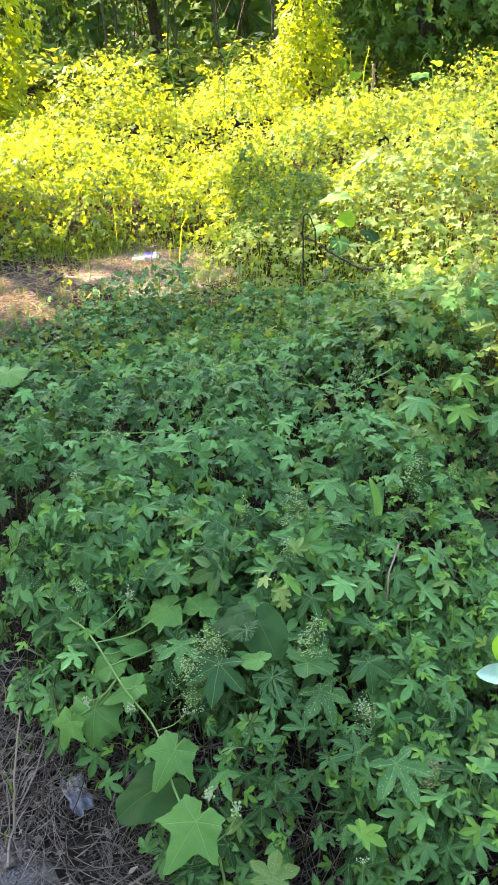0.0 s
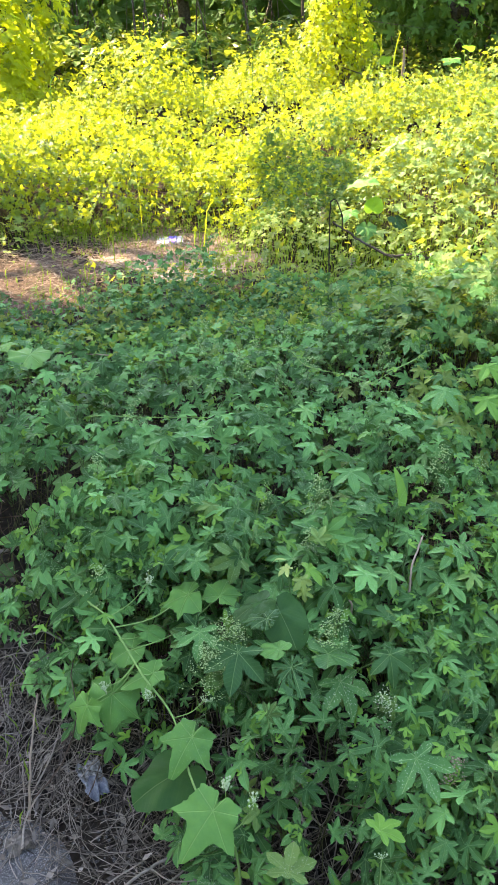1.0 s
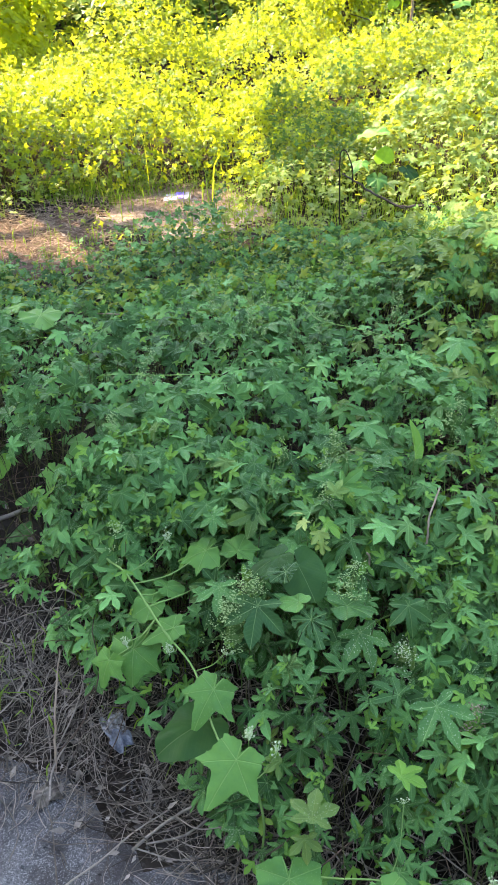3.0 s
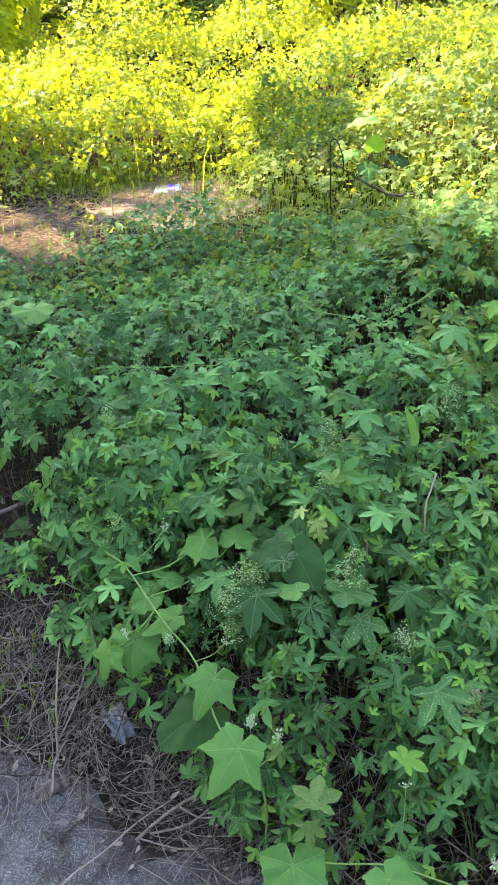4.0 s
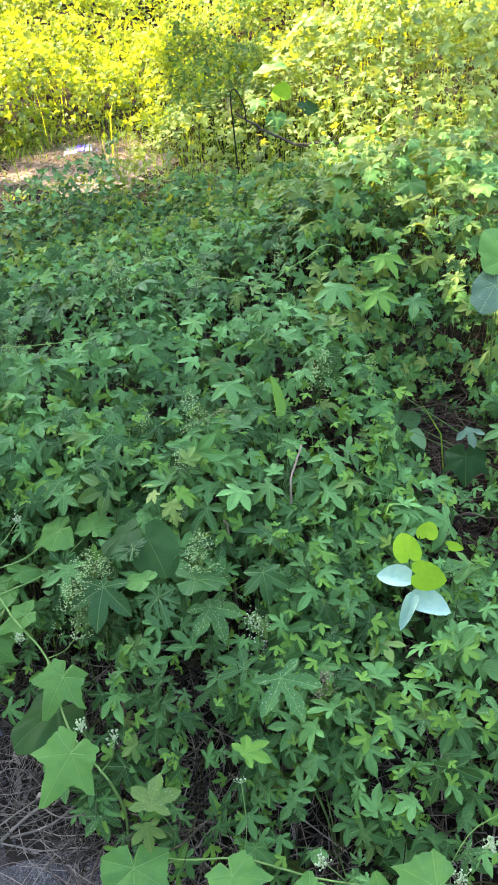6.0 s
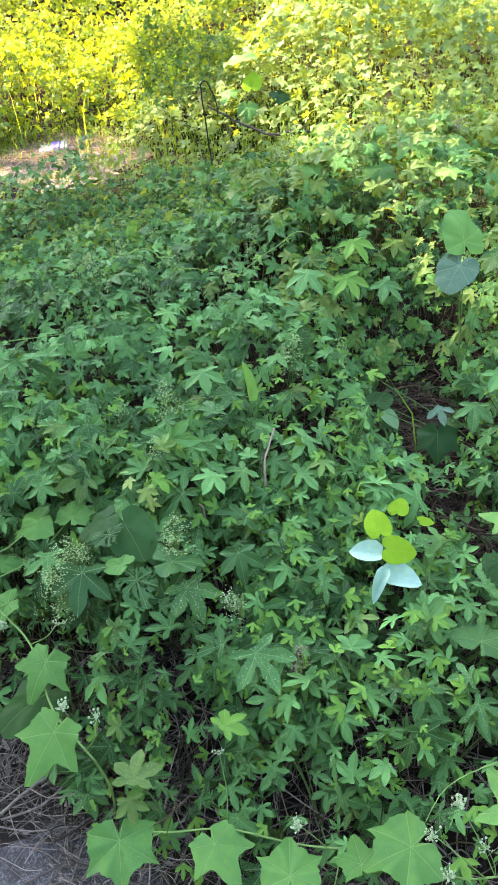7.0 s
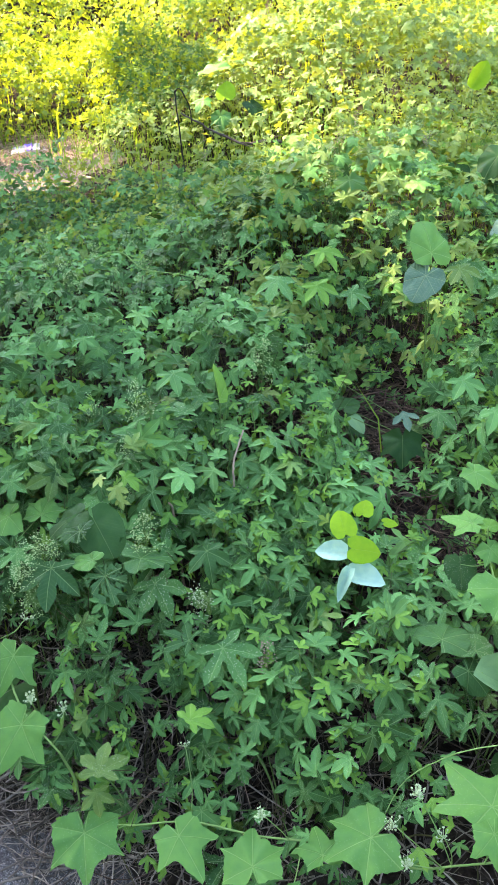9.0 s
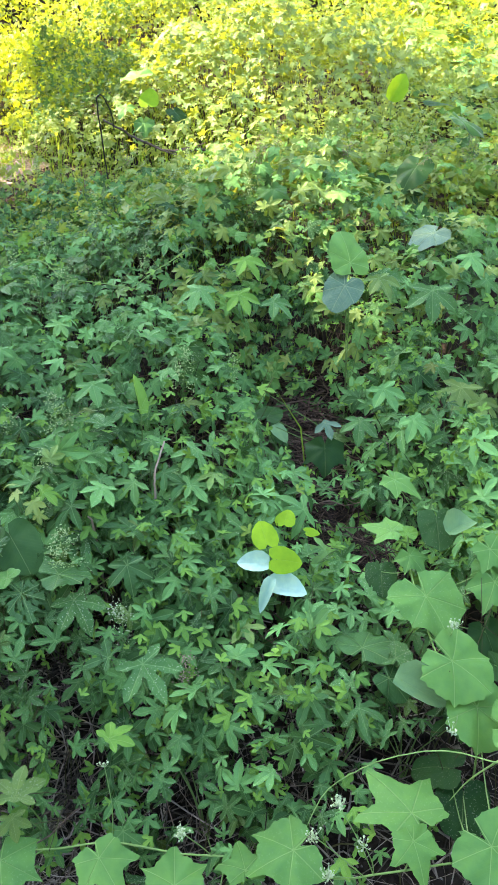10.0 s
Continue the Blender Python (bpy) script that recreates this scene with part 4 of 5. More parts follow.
def vine(name, label, category, path, r, leaves, mat=PALE, flowers=(), root=True):
    """A creeping vine: a stem, leaves (kind, hub, az, slope, roll, size, variant) on stalks, and flower clusters (place, count)."""
    P = bend(path, 5)
    foot = P[-1]
    g = (foot[0], foot[1], float(ground_z(foot[0], foot[1])))
    t = thing(name, g, label, category)
    tubes = [tube(P, r, r * 0.8, 6)]
    if root:
        tubes.append(tube(bend([P[-1], (P[-1] + np.array(g)) / 2 + (0.01, 0.01, 0), np.array(g) - (0, 0, 0.01)], 4), r, r, 6))
    for i, (kind, hub, az, slope, roll, size, k) in enumerate(leaves):
        h = np.array(hub)
        q = P[np.argmin(np.linalg.norm(P - h, axis=1))]
        tubes.append(tube(bend([q, (q + h) / 2 - (0, 0, 0.12 * np.linalg.norm(q - h)), h + (0, 0, 0.0005)], 4), r * 0.7, r * 0.5, 5))
        put(t, kind, hub, az, slope, roll, size, k)
    V, F, U = join(tubes)
    part("stem", fast_mesh("stem", V, F, mat), t)
    for c, m in flowers:
        c = np.array(c)
        q = P[np.argmin(np.linalg.norm(P - c, axis=1))]
        V, F, U = join([tube(bend([q, (q + c) / 2 + (0.006, 0, -0.008), c], 4), r * 0.5, r * 0.4, 5)])
        s = part("flower_stalk", fast_mesh("flower_stalk", V, F, PALE), t)
        beads = []
        for _ in range(m * 3):
            o = rng.normal(0, 0.0056, 3)
            beads.append(ball(c + o + (0, 0, 0.004), rng.uniform(0.0010, 0.0024), 2))
            beads.append(tube([c - (0, 0, 0.006), c + o], 0.0006, 0.0005, 3))
        V, F, U = join(beads)
        part("flower_head", fast_mesh("flower_head", V, F, FLOWER), s, "greenish-white flower buds")["kind"] = "stuff"
    return t


vine("bur_cucumber_vine", "bright green bur cucumber vine with star-shaped leaves sprawling beside the road", "vine",
     [(-0.62, 1.88, 0.27), (-0.438, 1.534, 0.281), (-0.348, 1.41, 0.307), (-0.257, 1.29, 0.265), (-0.185, 1.215, 0.225), (-0.13, 1.08, 0.19), (-0.05, 0.99, 0.15)], 0.0025,
     [("bur", (-0.086, 0.948, 0.300), -122, 24, -8, 0.088, 0), ("bur", (-0.142, 1.155, 0.240), -118, 30, -6, 0.080, 1), ("bur", (-0.321, 1.287, 0.210), -100, 45, 5, 0.085, 2),
      ("bur", (-0.372, 1.273, 0.190), -125, 55, 0, 0.062, 1), ("bur", (-0.236, 1.300, 0.260), -165, 16, 0, 0.070, 0), ("cuc", (-0.293, 1.382, 0.250), 200, 20, 0, 0.056, 0),
      ("cuc", (-0.264, 1.415, 0.270), 30, 15, 0, 0.050, 1), ("bur", (-0.180, 1.470, 0.330), -165, 16, -10, 0.070, 2), ("bur", (-0.110, 1.476, 0.325), 75, -8, 5, 0.060, 3), ("young", (-0.35, 1.40, 0.325), -80, 10, 0, 0.03, 0)],
     flowers=[((-0.266, 1.483, 0.355), 9), ((-0.333, 1.273, 0.240), 8), ((-0.239, 1.246, 0.250), 6), ((-0.123, 1.225, 0.270), 5), ((-0.066, 0.965, 0.342), 11), ((-0.017, 0.973, 0.300), 6)])
vine("bur_cucumber_vine", "large pale green bur cucumber leaves over the road's edge", "vine",
     [(1.00, 0.60, 0.15), (0.80, 0.690, 0.17), (0.62, 0.713, 0.15), (0.55, 0.736, 0.11), (0.46, 0.80, 0.05)], 0.0021,
     [("bur", (0.671, 0.766, 0.220), 112, 4, 6, 0.108, 0), ("bur", (0.477, 0.763, 0.170), 196, 6, 0, 0.090, 3), ("bur", (0.645, 0.693, 0.270), -85, 25, 0, 0.062, 1),
      ("cuc", (0.765, 0.677, 0.250), -60, 10, 8, 0.085, 0), ("cuc", (0.826, 0.902, 0.280), -50, 18, 0, 0.092, 1), ("round", (0.792, 0.827, 0.140), -110, 20, 0, 0.085, 0), ("round", (0.779, 0.872, 0.160), 150, 20, 0, 0.075, 1)],
     flowers=[((0.542, 0.753, 0.300), 12), ((0.500, 0.731, 0.260), 9), ((0.577, 0.715, 0.240), 4), ((0.511, 0.673, 0.250), 10)])
vine("bur_cucumber_vine", "pale green rounded bur cucumber leaves climbing over dark leaves", "vine",
     [(0.86, 1.40, 0.26), (0.83, 1.28, 0.25), (0.80, 1.10, 0.28), (0.79, 0.97, 0.29), (0.82, 0.86, 0.20)], 0.0022,
     [("cuc", (0.803, 1.125, 0.330), -70, 18, -6, 0.100, 0), ("cuc", (0.798, 0.966, 0.330), -48, 14, 4, 0.092, 1), ("bur", (0.807, 1.352, 0.300), 150, -5, 0, 0.062, 0), ("oval_light", (0.838, 1.336, 0.300), 60, 0, 0, 0.036, 0),
      ("bur", (0.830, 1.291, 0.280), -60, 15, 0, 0.050, 2), ("round", (0.771, 1.293, 0.240), -100, 25, 0, 0.062, 0), ("cuc", (0.973, 1.208, 0.300), -50, 15, 0, 0.072, 1), ("round", (0.945, 1.130, 0.200), -80, 30, 0, 0.070, 1),
      ("round", (0.933, 1.044, 0.200), -30, 25, 0, 0.065, 0), ("bur", (0.955, 1.155, 0.315), -65, 20, 0, 0.08, 2), ("cuc", (0.86, 0.83, 0.30), -20, 16, 0, 0.085, 1), ("pale_lance", (0.705, 0.960, 0.305), -38, 14, 14, 0.088, 0)],
     flowers=[((0.812, 1.010, 0.370), 8), ((0.73, 0.80, 0.375), 4)])
vine("bur_cucumber_vine", "broad pale green star-shaped leaves hanging over gritty concrete", "vine",
     [(0.42, 0.80, 0.10), (0.30, 0.83, 0.09), (0.18, 0.87, 0.09), (0.08, 0.88, 0.08), (0.0, 0.92, 0.03)], 0.002,
     [("bur", (0.005, 0.833, 0.150), -86, 18, 0, 0.085, 3), ("bur", (0.163, 0.817, 0.140), -62, 4, 0, 0.078, 0), ("bur", (0.282, 0.752, 0.140), 86, 2, 0, 0.075, 3), ("bur", (0.398, 0.764, 0.130), 95, 8, 0, 0.062, 1), ("bur", (0.335, 0.70, 0.125), -60, 20, 0, 0.05, 2)],
     flowers=[((0.303, 0.744, 0.299), 8), ((0.188, 0.885, 0.290), 2)])


def bunch(name, label, category, base, leaves, mat=STEM, r=0.0018, clear=True):
    """A plant whose leaves (kind, hub, az, slope, roll, size, variant) stand on stalks from one foot."""
    b = np.array([base[0], base[1], float(ground_z(*base))])
    t = thing(name, b, label, category)
    for i, (kind, hub, az, slope, roll, size, k) in enumerate(leaves):
        h = np.array(hub)
        V, F = tube(bend([b + (0.002 * i, 0, -0.01), b + (h - b) * (0.3, 0.3, 0.55), h], 4), r, r * 0.6, 5)
        part("leaf_stalk", fast_mesh("leaf_stalk", V, F, mat), t)
        put(t, kind, hub, az, slope, roll, size, k, clear=clear)
    return t


bunch("kudzu_sprig", "young kudzu sprig with yellow-green leaflets and pale blue-green undersides", "kudzu", (0.56, 1.34),
      [("kudzu_young", (0.528, 1.318, 0.338), 98, -24, 0, 0.052, 0), ("kudzu_young", (0.540, 1.272, 0.330), -12, 10, 26, 0.056, 1), ("kudzu_young", (0.585, 1.415, 0.300), 70, -10, 0, 0.042, 0),
       ("kudzu_back", (0.520, 1.280, 0.315), 166, 4, -36, 0.060, 0), ("kudzu_back", (0.530, 1.248, 0.282), -20, 12, 26, 0.072, 1), ("kudzu_back", (0.524, 1.240, 0.300), -118, 34, -10, 0.064, 2), ("kudzu_young", (0.635, 1.405, 0.275), 5, 10, 0, 0.03, 1)])
bunch("kudzu_sprig", "tall kudzu sprig with two broad green leaflets", "kudzu", (0.90, 2.10),
      [("oval_mid", (0.850, 1.960, 0.655), 104, -48, 8, 0.094, 1), ("sheen", (0.828, 1.915, 0.615), -125, 30, -12, 0.086, 0), ("hop_wide", (0.99, 2.15, 0.52), -70, 20, 0, 0.075, 1)])
bunch("kudzu_plant", "dark blue-green kudzu leaflets on stalks among weeds", "kudzu", (1.3, 2.8),
      [("sheen", (1.27, 2.50, 0.50), -150, 15, 0, 0.105, 0), ("round", (1.38, 3.02, 0.55), -140, 30, 0, 0.115, 1), ("round", (1.26, 3.12, 0.47), -100, 50, 0, 0.10, 0), ("oval", (1.36, 2.90, 0.44), -60, 40, 0, 0.08, 0)])
bunch("bur_cucumber_plant", "sunlit pale green bur cucumber leaves above grass", "vine", (1.10, 3.35),
      [("bur", (1.13, 3.16, 0.52), -75, 20, 0, 0.105, 0), ("bur", (0.98, 3.18, 0.53), -130, 15, 0, 0.085, 1), ("bur", (0.84, 3.02, 0.50), -95, 20, 0, 0.09, 2), ("bur", (0.75, 3.4, 0.50), -60, 10, 0, 0.07, 1)])
bunch("hop_plant", "tall hop with broad ribbed palmate leaves", "hop", (1.2, 2.25),
      [("hop_wide", (1.16, 2.17, 0.46), -105, 28, 0, 0.105, 0), ("hop_wide", (1.02, 2.22, 0.50), -60, 22, 0, 0.08, 1), ("blight", (1.15, 1.86, 0.32), -125, 20, 0, 0.095, 0), ("blight", (1.18, 1.80, 0.31), -50, 25, 0, 0.075, 1), ("hop_wide", (1.32, 2.3, 0.5), -80, 20, 0, 0.08, 2)])
# Lit by dapples only in colour: the pale leaves use the young-leaf tones.
bunch("hop_plant", "hop with palmate leaves coloured pale for dappled light", "hop", (0.66, 2.42),
      [("hop_light", (0.600, 2.20, 0.480), -70, 20, 0, 0.075, 0), ("hop_light", (0.655, 2.45, 0.475), -60, 15, 0, 0.08, 1), ("hop_wide", (0.50, 2.30, 0.46), -120, 20, 0, 0.085, 2), ("hop_wide", (0.70, 2.20, 0.45), -45, 20, 0, 0.075, 0)])
bunch("kudzu_plant", "dark round speckled leaves standing over the hops", "kudzu", (0.06, 1.36),
      [("round", (0.020, 1.372, 0.375), -62, 22, 0, 0.098, 0), ("round", (-0.018, 1.385, 0.385), -160, 15, 10, 0.070, 1), ("speck_round", (0.115, 1.262, 0.365), 10, 12, -14, 0.072, 0), ("speck", (0.140, 1.225, 0.330), -60, 30, 0, 0.075, 1),
       ("speck", (-0.060, 1.262, 0.360), -100, 25, 0, 0.085, 0), ("eaten", (0.045, 1.235, 0.352), -70, 18, 0, 0.07, 0), ("eaten", (-0.005, 1.33, 0.39), 160, 10, 0, 0.06, 1), ("speck", (0.243, 1.305, 0.330), -80, 30, 0, 0.065, 1), ("oval_mid", (0.02, 1.26, 0.372), 150, 10, 0, 0.05, 1)])
bunch("dock_plant", "broad dark green leaf low beside dead stalks", "weed", (-0.13, 1.13), [("round", (-0.165, 1.150, 0.150), 207, 12, 0, 0.112, 1)])
bunch("hop_plant", "hop with a yellowing insect-eaten palmate leaf", "hop", (0.06, 0.95), [("blight", (0.041, 0.881, 0.245), 80, -8, 0, 0.060, 0), ("blight", (0.03, 0.87, 0.205), -80, 30, 0, 0.04, 1)])
bunch("hop_plant", "hop with one large deep green five-fingered leaf", "hop", (0.28, 1.10), [("hop", (0.262, 1.052, 0.325), -62, 18, 0, 0.082, 0), ("hop", (0.20, 1.09, 0.31), 150, 5, 0, 0.055, 3), ("hop_light", (0.195, 0.955, 0.26), 35, 2, 0, 0.050, 0)])
bunch("bur_cucumber_plant", "pale lit leaves beside a bent dark stick", "vine", (0.45, 4.45),
      [("cuc", (0.44, 4.46, 0.62), 150, 5, 0, 0.12, 0), ("kudzu_young", (0.47, 4.33, 0.52), 80, -40, 0, 0.09, 0), ("bur", (0.36, 4.35, 0.50), -120, 15, 0, 0.08, 1), ("round", (0.60, 4.38, 0.46), -60, 25, 0, 0.09, 0), ("bur", (0.44, 4.28, 0.44), -90, 40, 0, 0.08, 2)])
bunch("kudzu_plant", "yellow-green sunlit kudzu leaves on the mound", "kudzu", (1.2, 6.1), [("kudzu_young", (1.17, 6.05, 0.80), -80, -25, 0, 0.10, 0), ("round", (1.05, 5.45, 0.58), -120, 10, 0, 0.08, 0), ("kudzu_young", (1.42, 6.2, 0.84), -30, 10, 0, 0.09, 1)])
bunch("kudzu_plant", "single yellow kudzu leaf above dark leaves", "kudzu", (1.40, 3.45), [("yellow_lance", (1.37, 3.35, 0.72), 70, -60, 30, 0.105, 0), ("oval", (1.50, 3.3, 0.70), -10, 0, 0, 0.11, 1), ("round", (1.60, 3.2, 0.66), -30, 20, 0, 0.12, 1)])
bunch("bur_cucumber_plant", "shaded pale green leaves low among weeds", "vine", (-0.95, 2.95), [("cuc", (-0.92, 2.90, 0.28), -100, 10, 0, 0.10, 0), ("bur", (-1.05, 3.05, 0.25), 160, 10, 0, 0.08, 1), ("hop_wide", (-0.80, 2.75, 0.26), -60, 15, 0, 0.07, 0)])


bunch("mallow_plant", "speckled rounded leaves low among hop stems", "weed", (0.70, 1.08),
      [("speck_round", (0.673, 1.085, 0.255), 60, 10, 0, 0.066, 0), ("speck_oval", (0.728, 1.051, 0.255), 75, 5, 0, 0.058, 0), ("speck_oval", (0.708, 1.022, 0.235), -50, 25, 0, 0.060, 2)])
bunch("kudzu_plant", "large dark leaf and pale grey-green leaf beside vine leaves", "kudzu", (0.97, 1.38),
      [("round", (0.900, 1.340, 0.325), -100, 22, 0, 0.075, 0), ("pale_lance", (0.91, 1.29, 0.335), 30, 4, 12, 0.082, 1), ("bur", (0.965, 1.215, 0.345), -60, 15, 0, 0.075, 0), ("bur", (0.845, 1.475, 0.340), -40, 12, 0, 0.070, 1)])
bunch("hop_plant", "hop with broad leaves beside a brown gap", "hop", (0.95, 1.78),
      [("hop_wide", (0.930, 1.850, 0.345), -70, 20, 0, 0.075, 0), ("hop_wide", (0.865, 1.820, 0.270), -110, 20, 0, 0.070, 1), ("bur_dark", (0.765, 1.790, 0.215), -100, 30, 0, 0.080, 2), ("sheen_hop", (0.765, 1.80, 0.29), -80, 22, 0, 0.052, 1), ("round", (0.640, 1.945, 0.230), 60, 0, 0, 0.070, 0), ("pale", (0.655, 1.905, 0.220), -60, 25, 0, 0.055, 1), ("hop_wide", (0.960, 1.690, 0.350), -60, 20, 0, 0.07, 2), ("young", (0.63, 2.03, 0.27), -20, 10, 0, 0.05, 0)])
bunch("dayflower", "long lance leaf rising among hop leaves", "weed", (0.29, 1.75), [("lance", (0.300, 1.715, 0.435), 115, -45, 20, 0.090, 0), ("hop_wide", (0.190, 1.820, 0.450), -80, 10, 0, 0.070, 0)])
bunch("hop_plant", "pale yellowing curled leaves on a hop shoot", "hop", (0.06, 1.49), [("pale_young", (0.035, 1.455, 0.425), -150, 20, 10, 0.028, 0), ("pale_young", (0.064, 1.435, 0.410), -60, 48, 0, 0.034, 1), ("pale_young", (0.015, 1.475, 0.43), 90, 24, -14, 0.026, 2), ("pale_young", (0.072, 1.43, 0.385), -110, 60, 12, 0.026, 0), ("hop_light", (0.08, 1.48, 0.40), 10, 20, 0, 0.05, 1)])
bunch("mallow_plant", "rounded green leaves among shaded stalks", "weed", (-0.82, 2.22),
      [("oval_light", (-0.850, 2.300, 0.230), 150, 10, 0, 0.062, 0), ("oval_light", (-0.815, 2.270, 0.220), -60, 15, 0, 0.058, 1), ("round", (-0.790, 2.400, 0.240), 40, 5, 0, 0.065, 0), ("round", (-0.800, 2.070, 0.210), -150, 20, 0, 0.07, 1), ("oval_light", (-0.830, 2.02, 0.200), -90, 30, 0, 0.07, 0)])
bunch("dock_plant", "dull blue-green leaf lying over a dead branch", "weed", (-0.74, 1.93), [("oval_mid", (-0.690, 1.890, 0.170), 190, 8, 0, 0.066, 0), ("round", (-0.70, 1.79, 0.13), 200, 14, 0, 0.06, 1)])
bunch("bur_cucumber_plant", "pale bur cucumber leaves hanging at the vine's start", "vine", (-0.58, 1.97), [("bur", (-0.560, 1.955, 0.310), -140, 25, 0, 0.068, 0), ("bur", (-0.620, 1.870, 0.270), -110, 40, 0, 0.060, 1)])


def panicle(base, top, n, spread_r, label, mat=SEED, bead=0.0017):
    b = np.array([base[0], base[1], float(ground_z(*base))])
    tp = np.array(top)
    t = thing("flowering_weed", b, label, "weed", "seed heads among the hops")
    axis = bend([b - (0, 0, 0.01), b + (tp - b) * (0.4, 0.4, 0.6), tp], 5)
    tubes, beads = [tube(axis, 0.0016, 0.0006, 5)], []
    for i in range(n):
        f = rng.uniform(0.0, 1.0)
        q = tp - (tp - b) / np.linalg.norm(tp - b) * 0.12 * f
        d = rng.normal(0, 1, 3)
        d[2] = abs(d[2]) * 0.7
        e = q + d / np.linalg.norm(d) * spread_r * 1.3 * (0.35 + 0.65 * f) * rng.uniform(0.3, 1)
        tubes.append(tube([q, (q + e) / 2 + (0, 0, 0.002), e], 0.0005, 0.0004, 3))
        for _ in range(7):
            beads.append(ball(e + rng.normal(0, 0.0055, 3), rng.uniform(0.6, 1.3) * bead))
    V, F, U = join(tubes)
    part("stem", fast_mesh("stem", V, F, STEM), t)
    V, F, U = join(beads)
    part("flower_head", fast_mesh("flower_head", V, F, mat), t, "tiny pale green flowers")["kind"] = "stuff"


panicle((0.13, 1.33), (0.125, 1.285, 0.455), 44, 0.035, "pale green branching flower head above hop leaves")
panicle((-0.10, 1.34), (-0.085, 1.285, 0.415), 60, 0.055, "loose pale green flower head above dark leaves")
panicle((-0.13, 1.30), (-0.12, 1.25, 0.375), 50, 0.05, "loose pale green flower head beside vine leaves")
panicle((0.24, 1.21), (0.222, 1.18, 0.345), 26, 0.025, "small withered whitish flower head", FLOWER)
panicle((0.35, 1.11), (0.34, 1.075, 0.30), 26, 0.028, "small withered beige flower head", STRAW)
panicle((0.10, 1.75), (0.103, 1.72, 0.49), 40, 0.045, "grey-green flower head above the hops")
panicle((0.08, 1.60), (0.085, 1.56, 0.45), 34, 0.04, "grey-green flower head among hops")
panicle((0.40, 1.90), (0.42, 1.86, 0.50), 34, 0.04, "grey-green seed head among hops")
for i in range(26):
    x, y = one_place(-0.9, 1.6, 1.5, 4.2, 0.25)
    panicle((x, y), (x + rng.normal(0, 0.03), y + rng.normal(0, 0.03), float(ground_z(x, y) + canopy(x, y)) + rng.uniform(0.02, 0.09)), 24, rng.uniform(0.025, 0.045), "thin seed head standing above the weeds")
for i in range(34):
    x, y = one_place(0.2, 1.9, 2.9, 5.2, 0.15)
    panicle((x, y), (x + rng.normal(0, 0.04), y + rng.normal(0, 0.04), float(ground_z(x, y) + canopy(x, y)) + rng.uniform(0.05, 0.16)), 20, rng.uniform(0.02, 0.045), "straw-coloured seed head above dappled weeds" if i % 3 == 0 else "thin seed head standing above the weeds", STRAW if i % 3 == 0 else SEED)

# ---- sticks and rubbish ----
def stick(name, label, path, r0, r1, mat, twigs=(), clear=0.0):
    P = bend(path, 6)
    P = P + rng.normal(0, r0 * 0.25, P.shape)
    if clear:
        standing.extend((q, clear) for q in P)
    t = thing(name, P[0], label, "stick")
    V, F, U = tube(P, r0, r1, 8) + (None,)
    part("shaft", fast_mesh("shaft", V, F, mat), t)
    for path2, r in twigs:
        V, F = tube(bend(path2, 5), r, r * 0.4, 6)
        part("twig", fast_mesh("twig", V, F, mat), t)
    return t


gz = lambda x, y: float(ground_z(x, y))
stick("bent_stick", "dark thin stick standing bent over among weeds", [(0.25, 4.0, gz(0.25, 4.0) - 0.02), (0.244, 3.97, 0.29), (0.236, 3.97, 0.48), (0.231, 3.97, 0.61), (0.236, 3.97, 0.637), (0.252, 3.97, 0.643), (0.268, 3.97, 0.622), (0.289, 3.97, 0.564), (0.295, 3.97, 0.495)], 0.0034, 0.0026, WIRE, clear=0.03)
stick("fallen_branch", "grey-brown fallen branch leaning in the weeds", [(0.90, 4.10, gz(0.90, 4.10) + 0.02), (0.72, 4.02, 0.36), (0.533, 3.98, 0.388), (0.409, 3.99, 0.436), (0.331, 4.0, 0.484), (0.25, 4.02, 0.53)], 0.008, 0.004, BARK, [([(0.60, 3.985, 0.385), (0.66, 3.95, 0.41), (0.70, 3.93, 0.43)], 0.004), ([(0.43, 3.99, 0.43), (0.50, 3.95, 0.40), (0.60, 3.92, 0.37)], 0.005)], clear=0.05)
stick("dead_twig", "pale curved dead twig among hop leaves", [(0.30, 1.50, gz(0.3, 1.5)), (0.312, 1.53, 0.30), (0.318, 1.56, 0.36), (0.345, 1.62, 0.405)], 0.0032, 0.002, STRAW)
stick("dead_twig", "pale straight dead stalk among hop leaves", [(0.18, 1.46, gz(0.18, 1.46)), (0.177, 1.445, 0.31), (0.170, 1.44, 0.355)], 0.003, 0.002, STRAW)
stick("dead_twig", "long dry stalk lying over shaded weeds", [(-1.05, 3.12, gz(-1.05, 3.12)), (-0.95, 3.11, 0.195), (-0.75, 3.10, 0.205), (-0.58, 3.10, 0.20)], 0.003, 0.002, STRAW)
stick("dead_twig", "forked grey twig lying at the road's edge", [(-0.30, 1.00, -0.045), (-0.22, 1.06, -0.02), (-0.14, 1.10, 0.0), (-0.08, 1.13, 0.02)], 0.0034, 0.002, DRY, [([(-0.22, 1.06, -0.02), (-0.17, 1.03, -0.015), (-0.10, 1.03, 0.0)], 0.002)])
stick("dead_twig", "upright dead stalk leaning over dry litter", [(-0.50, 1.19, gz(-0.5, 1.19)), (-0.50, 1.26, 0.06), (-0.505, 1.36, 0.13)], 0.003, 0.0015, STRAW)
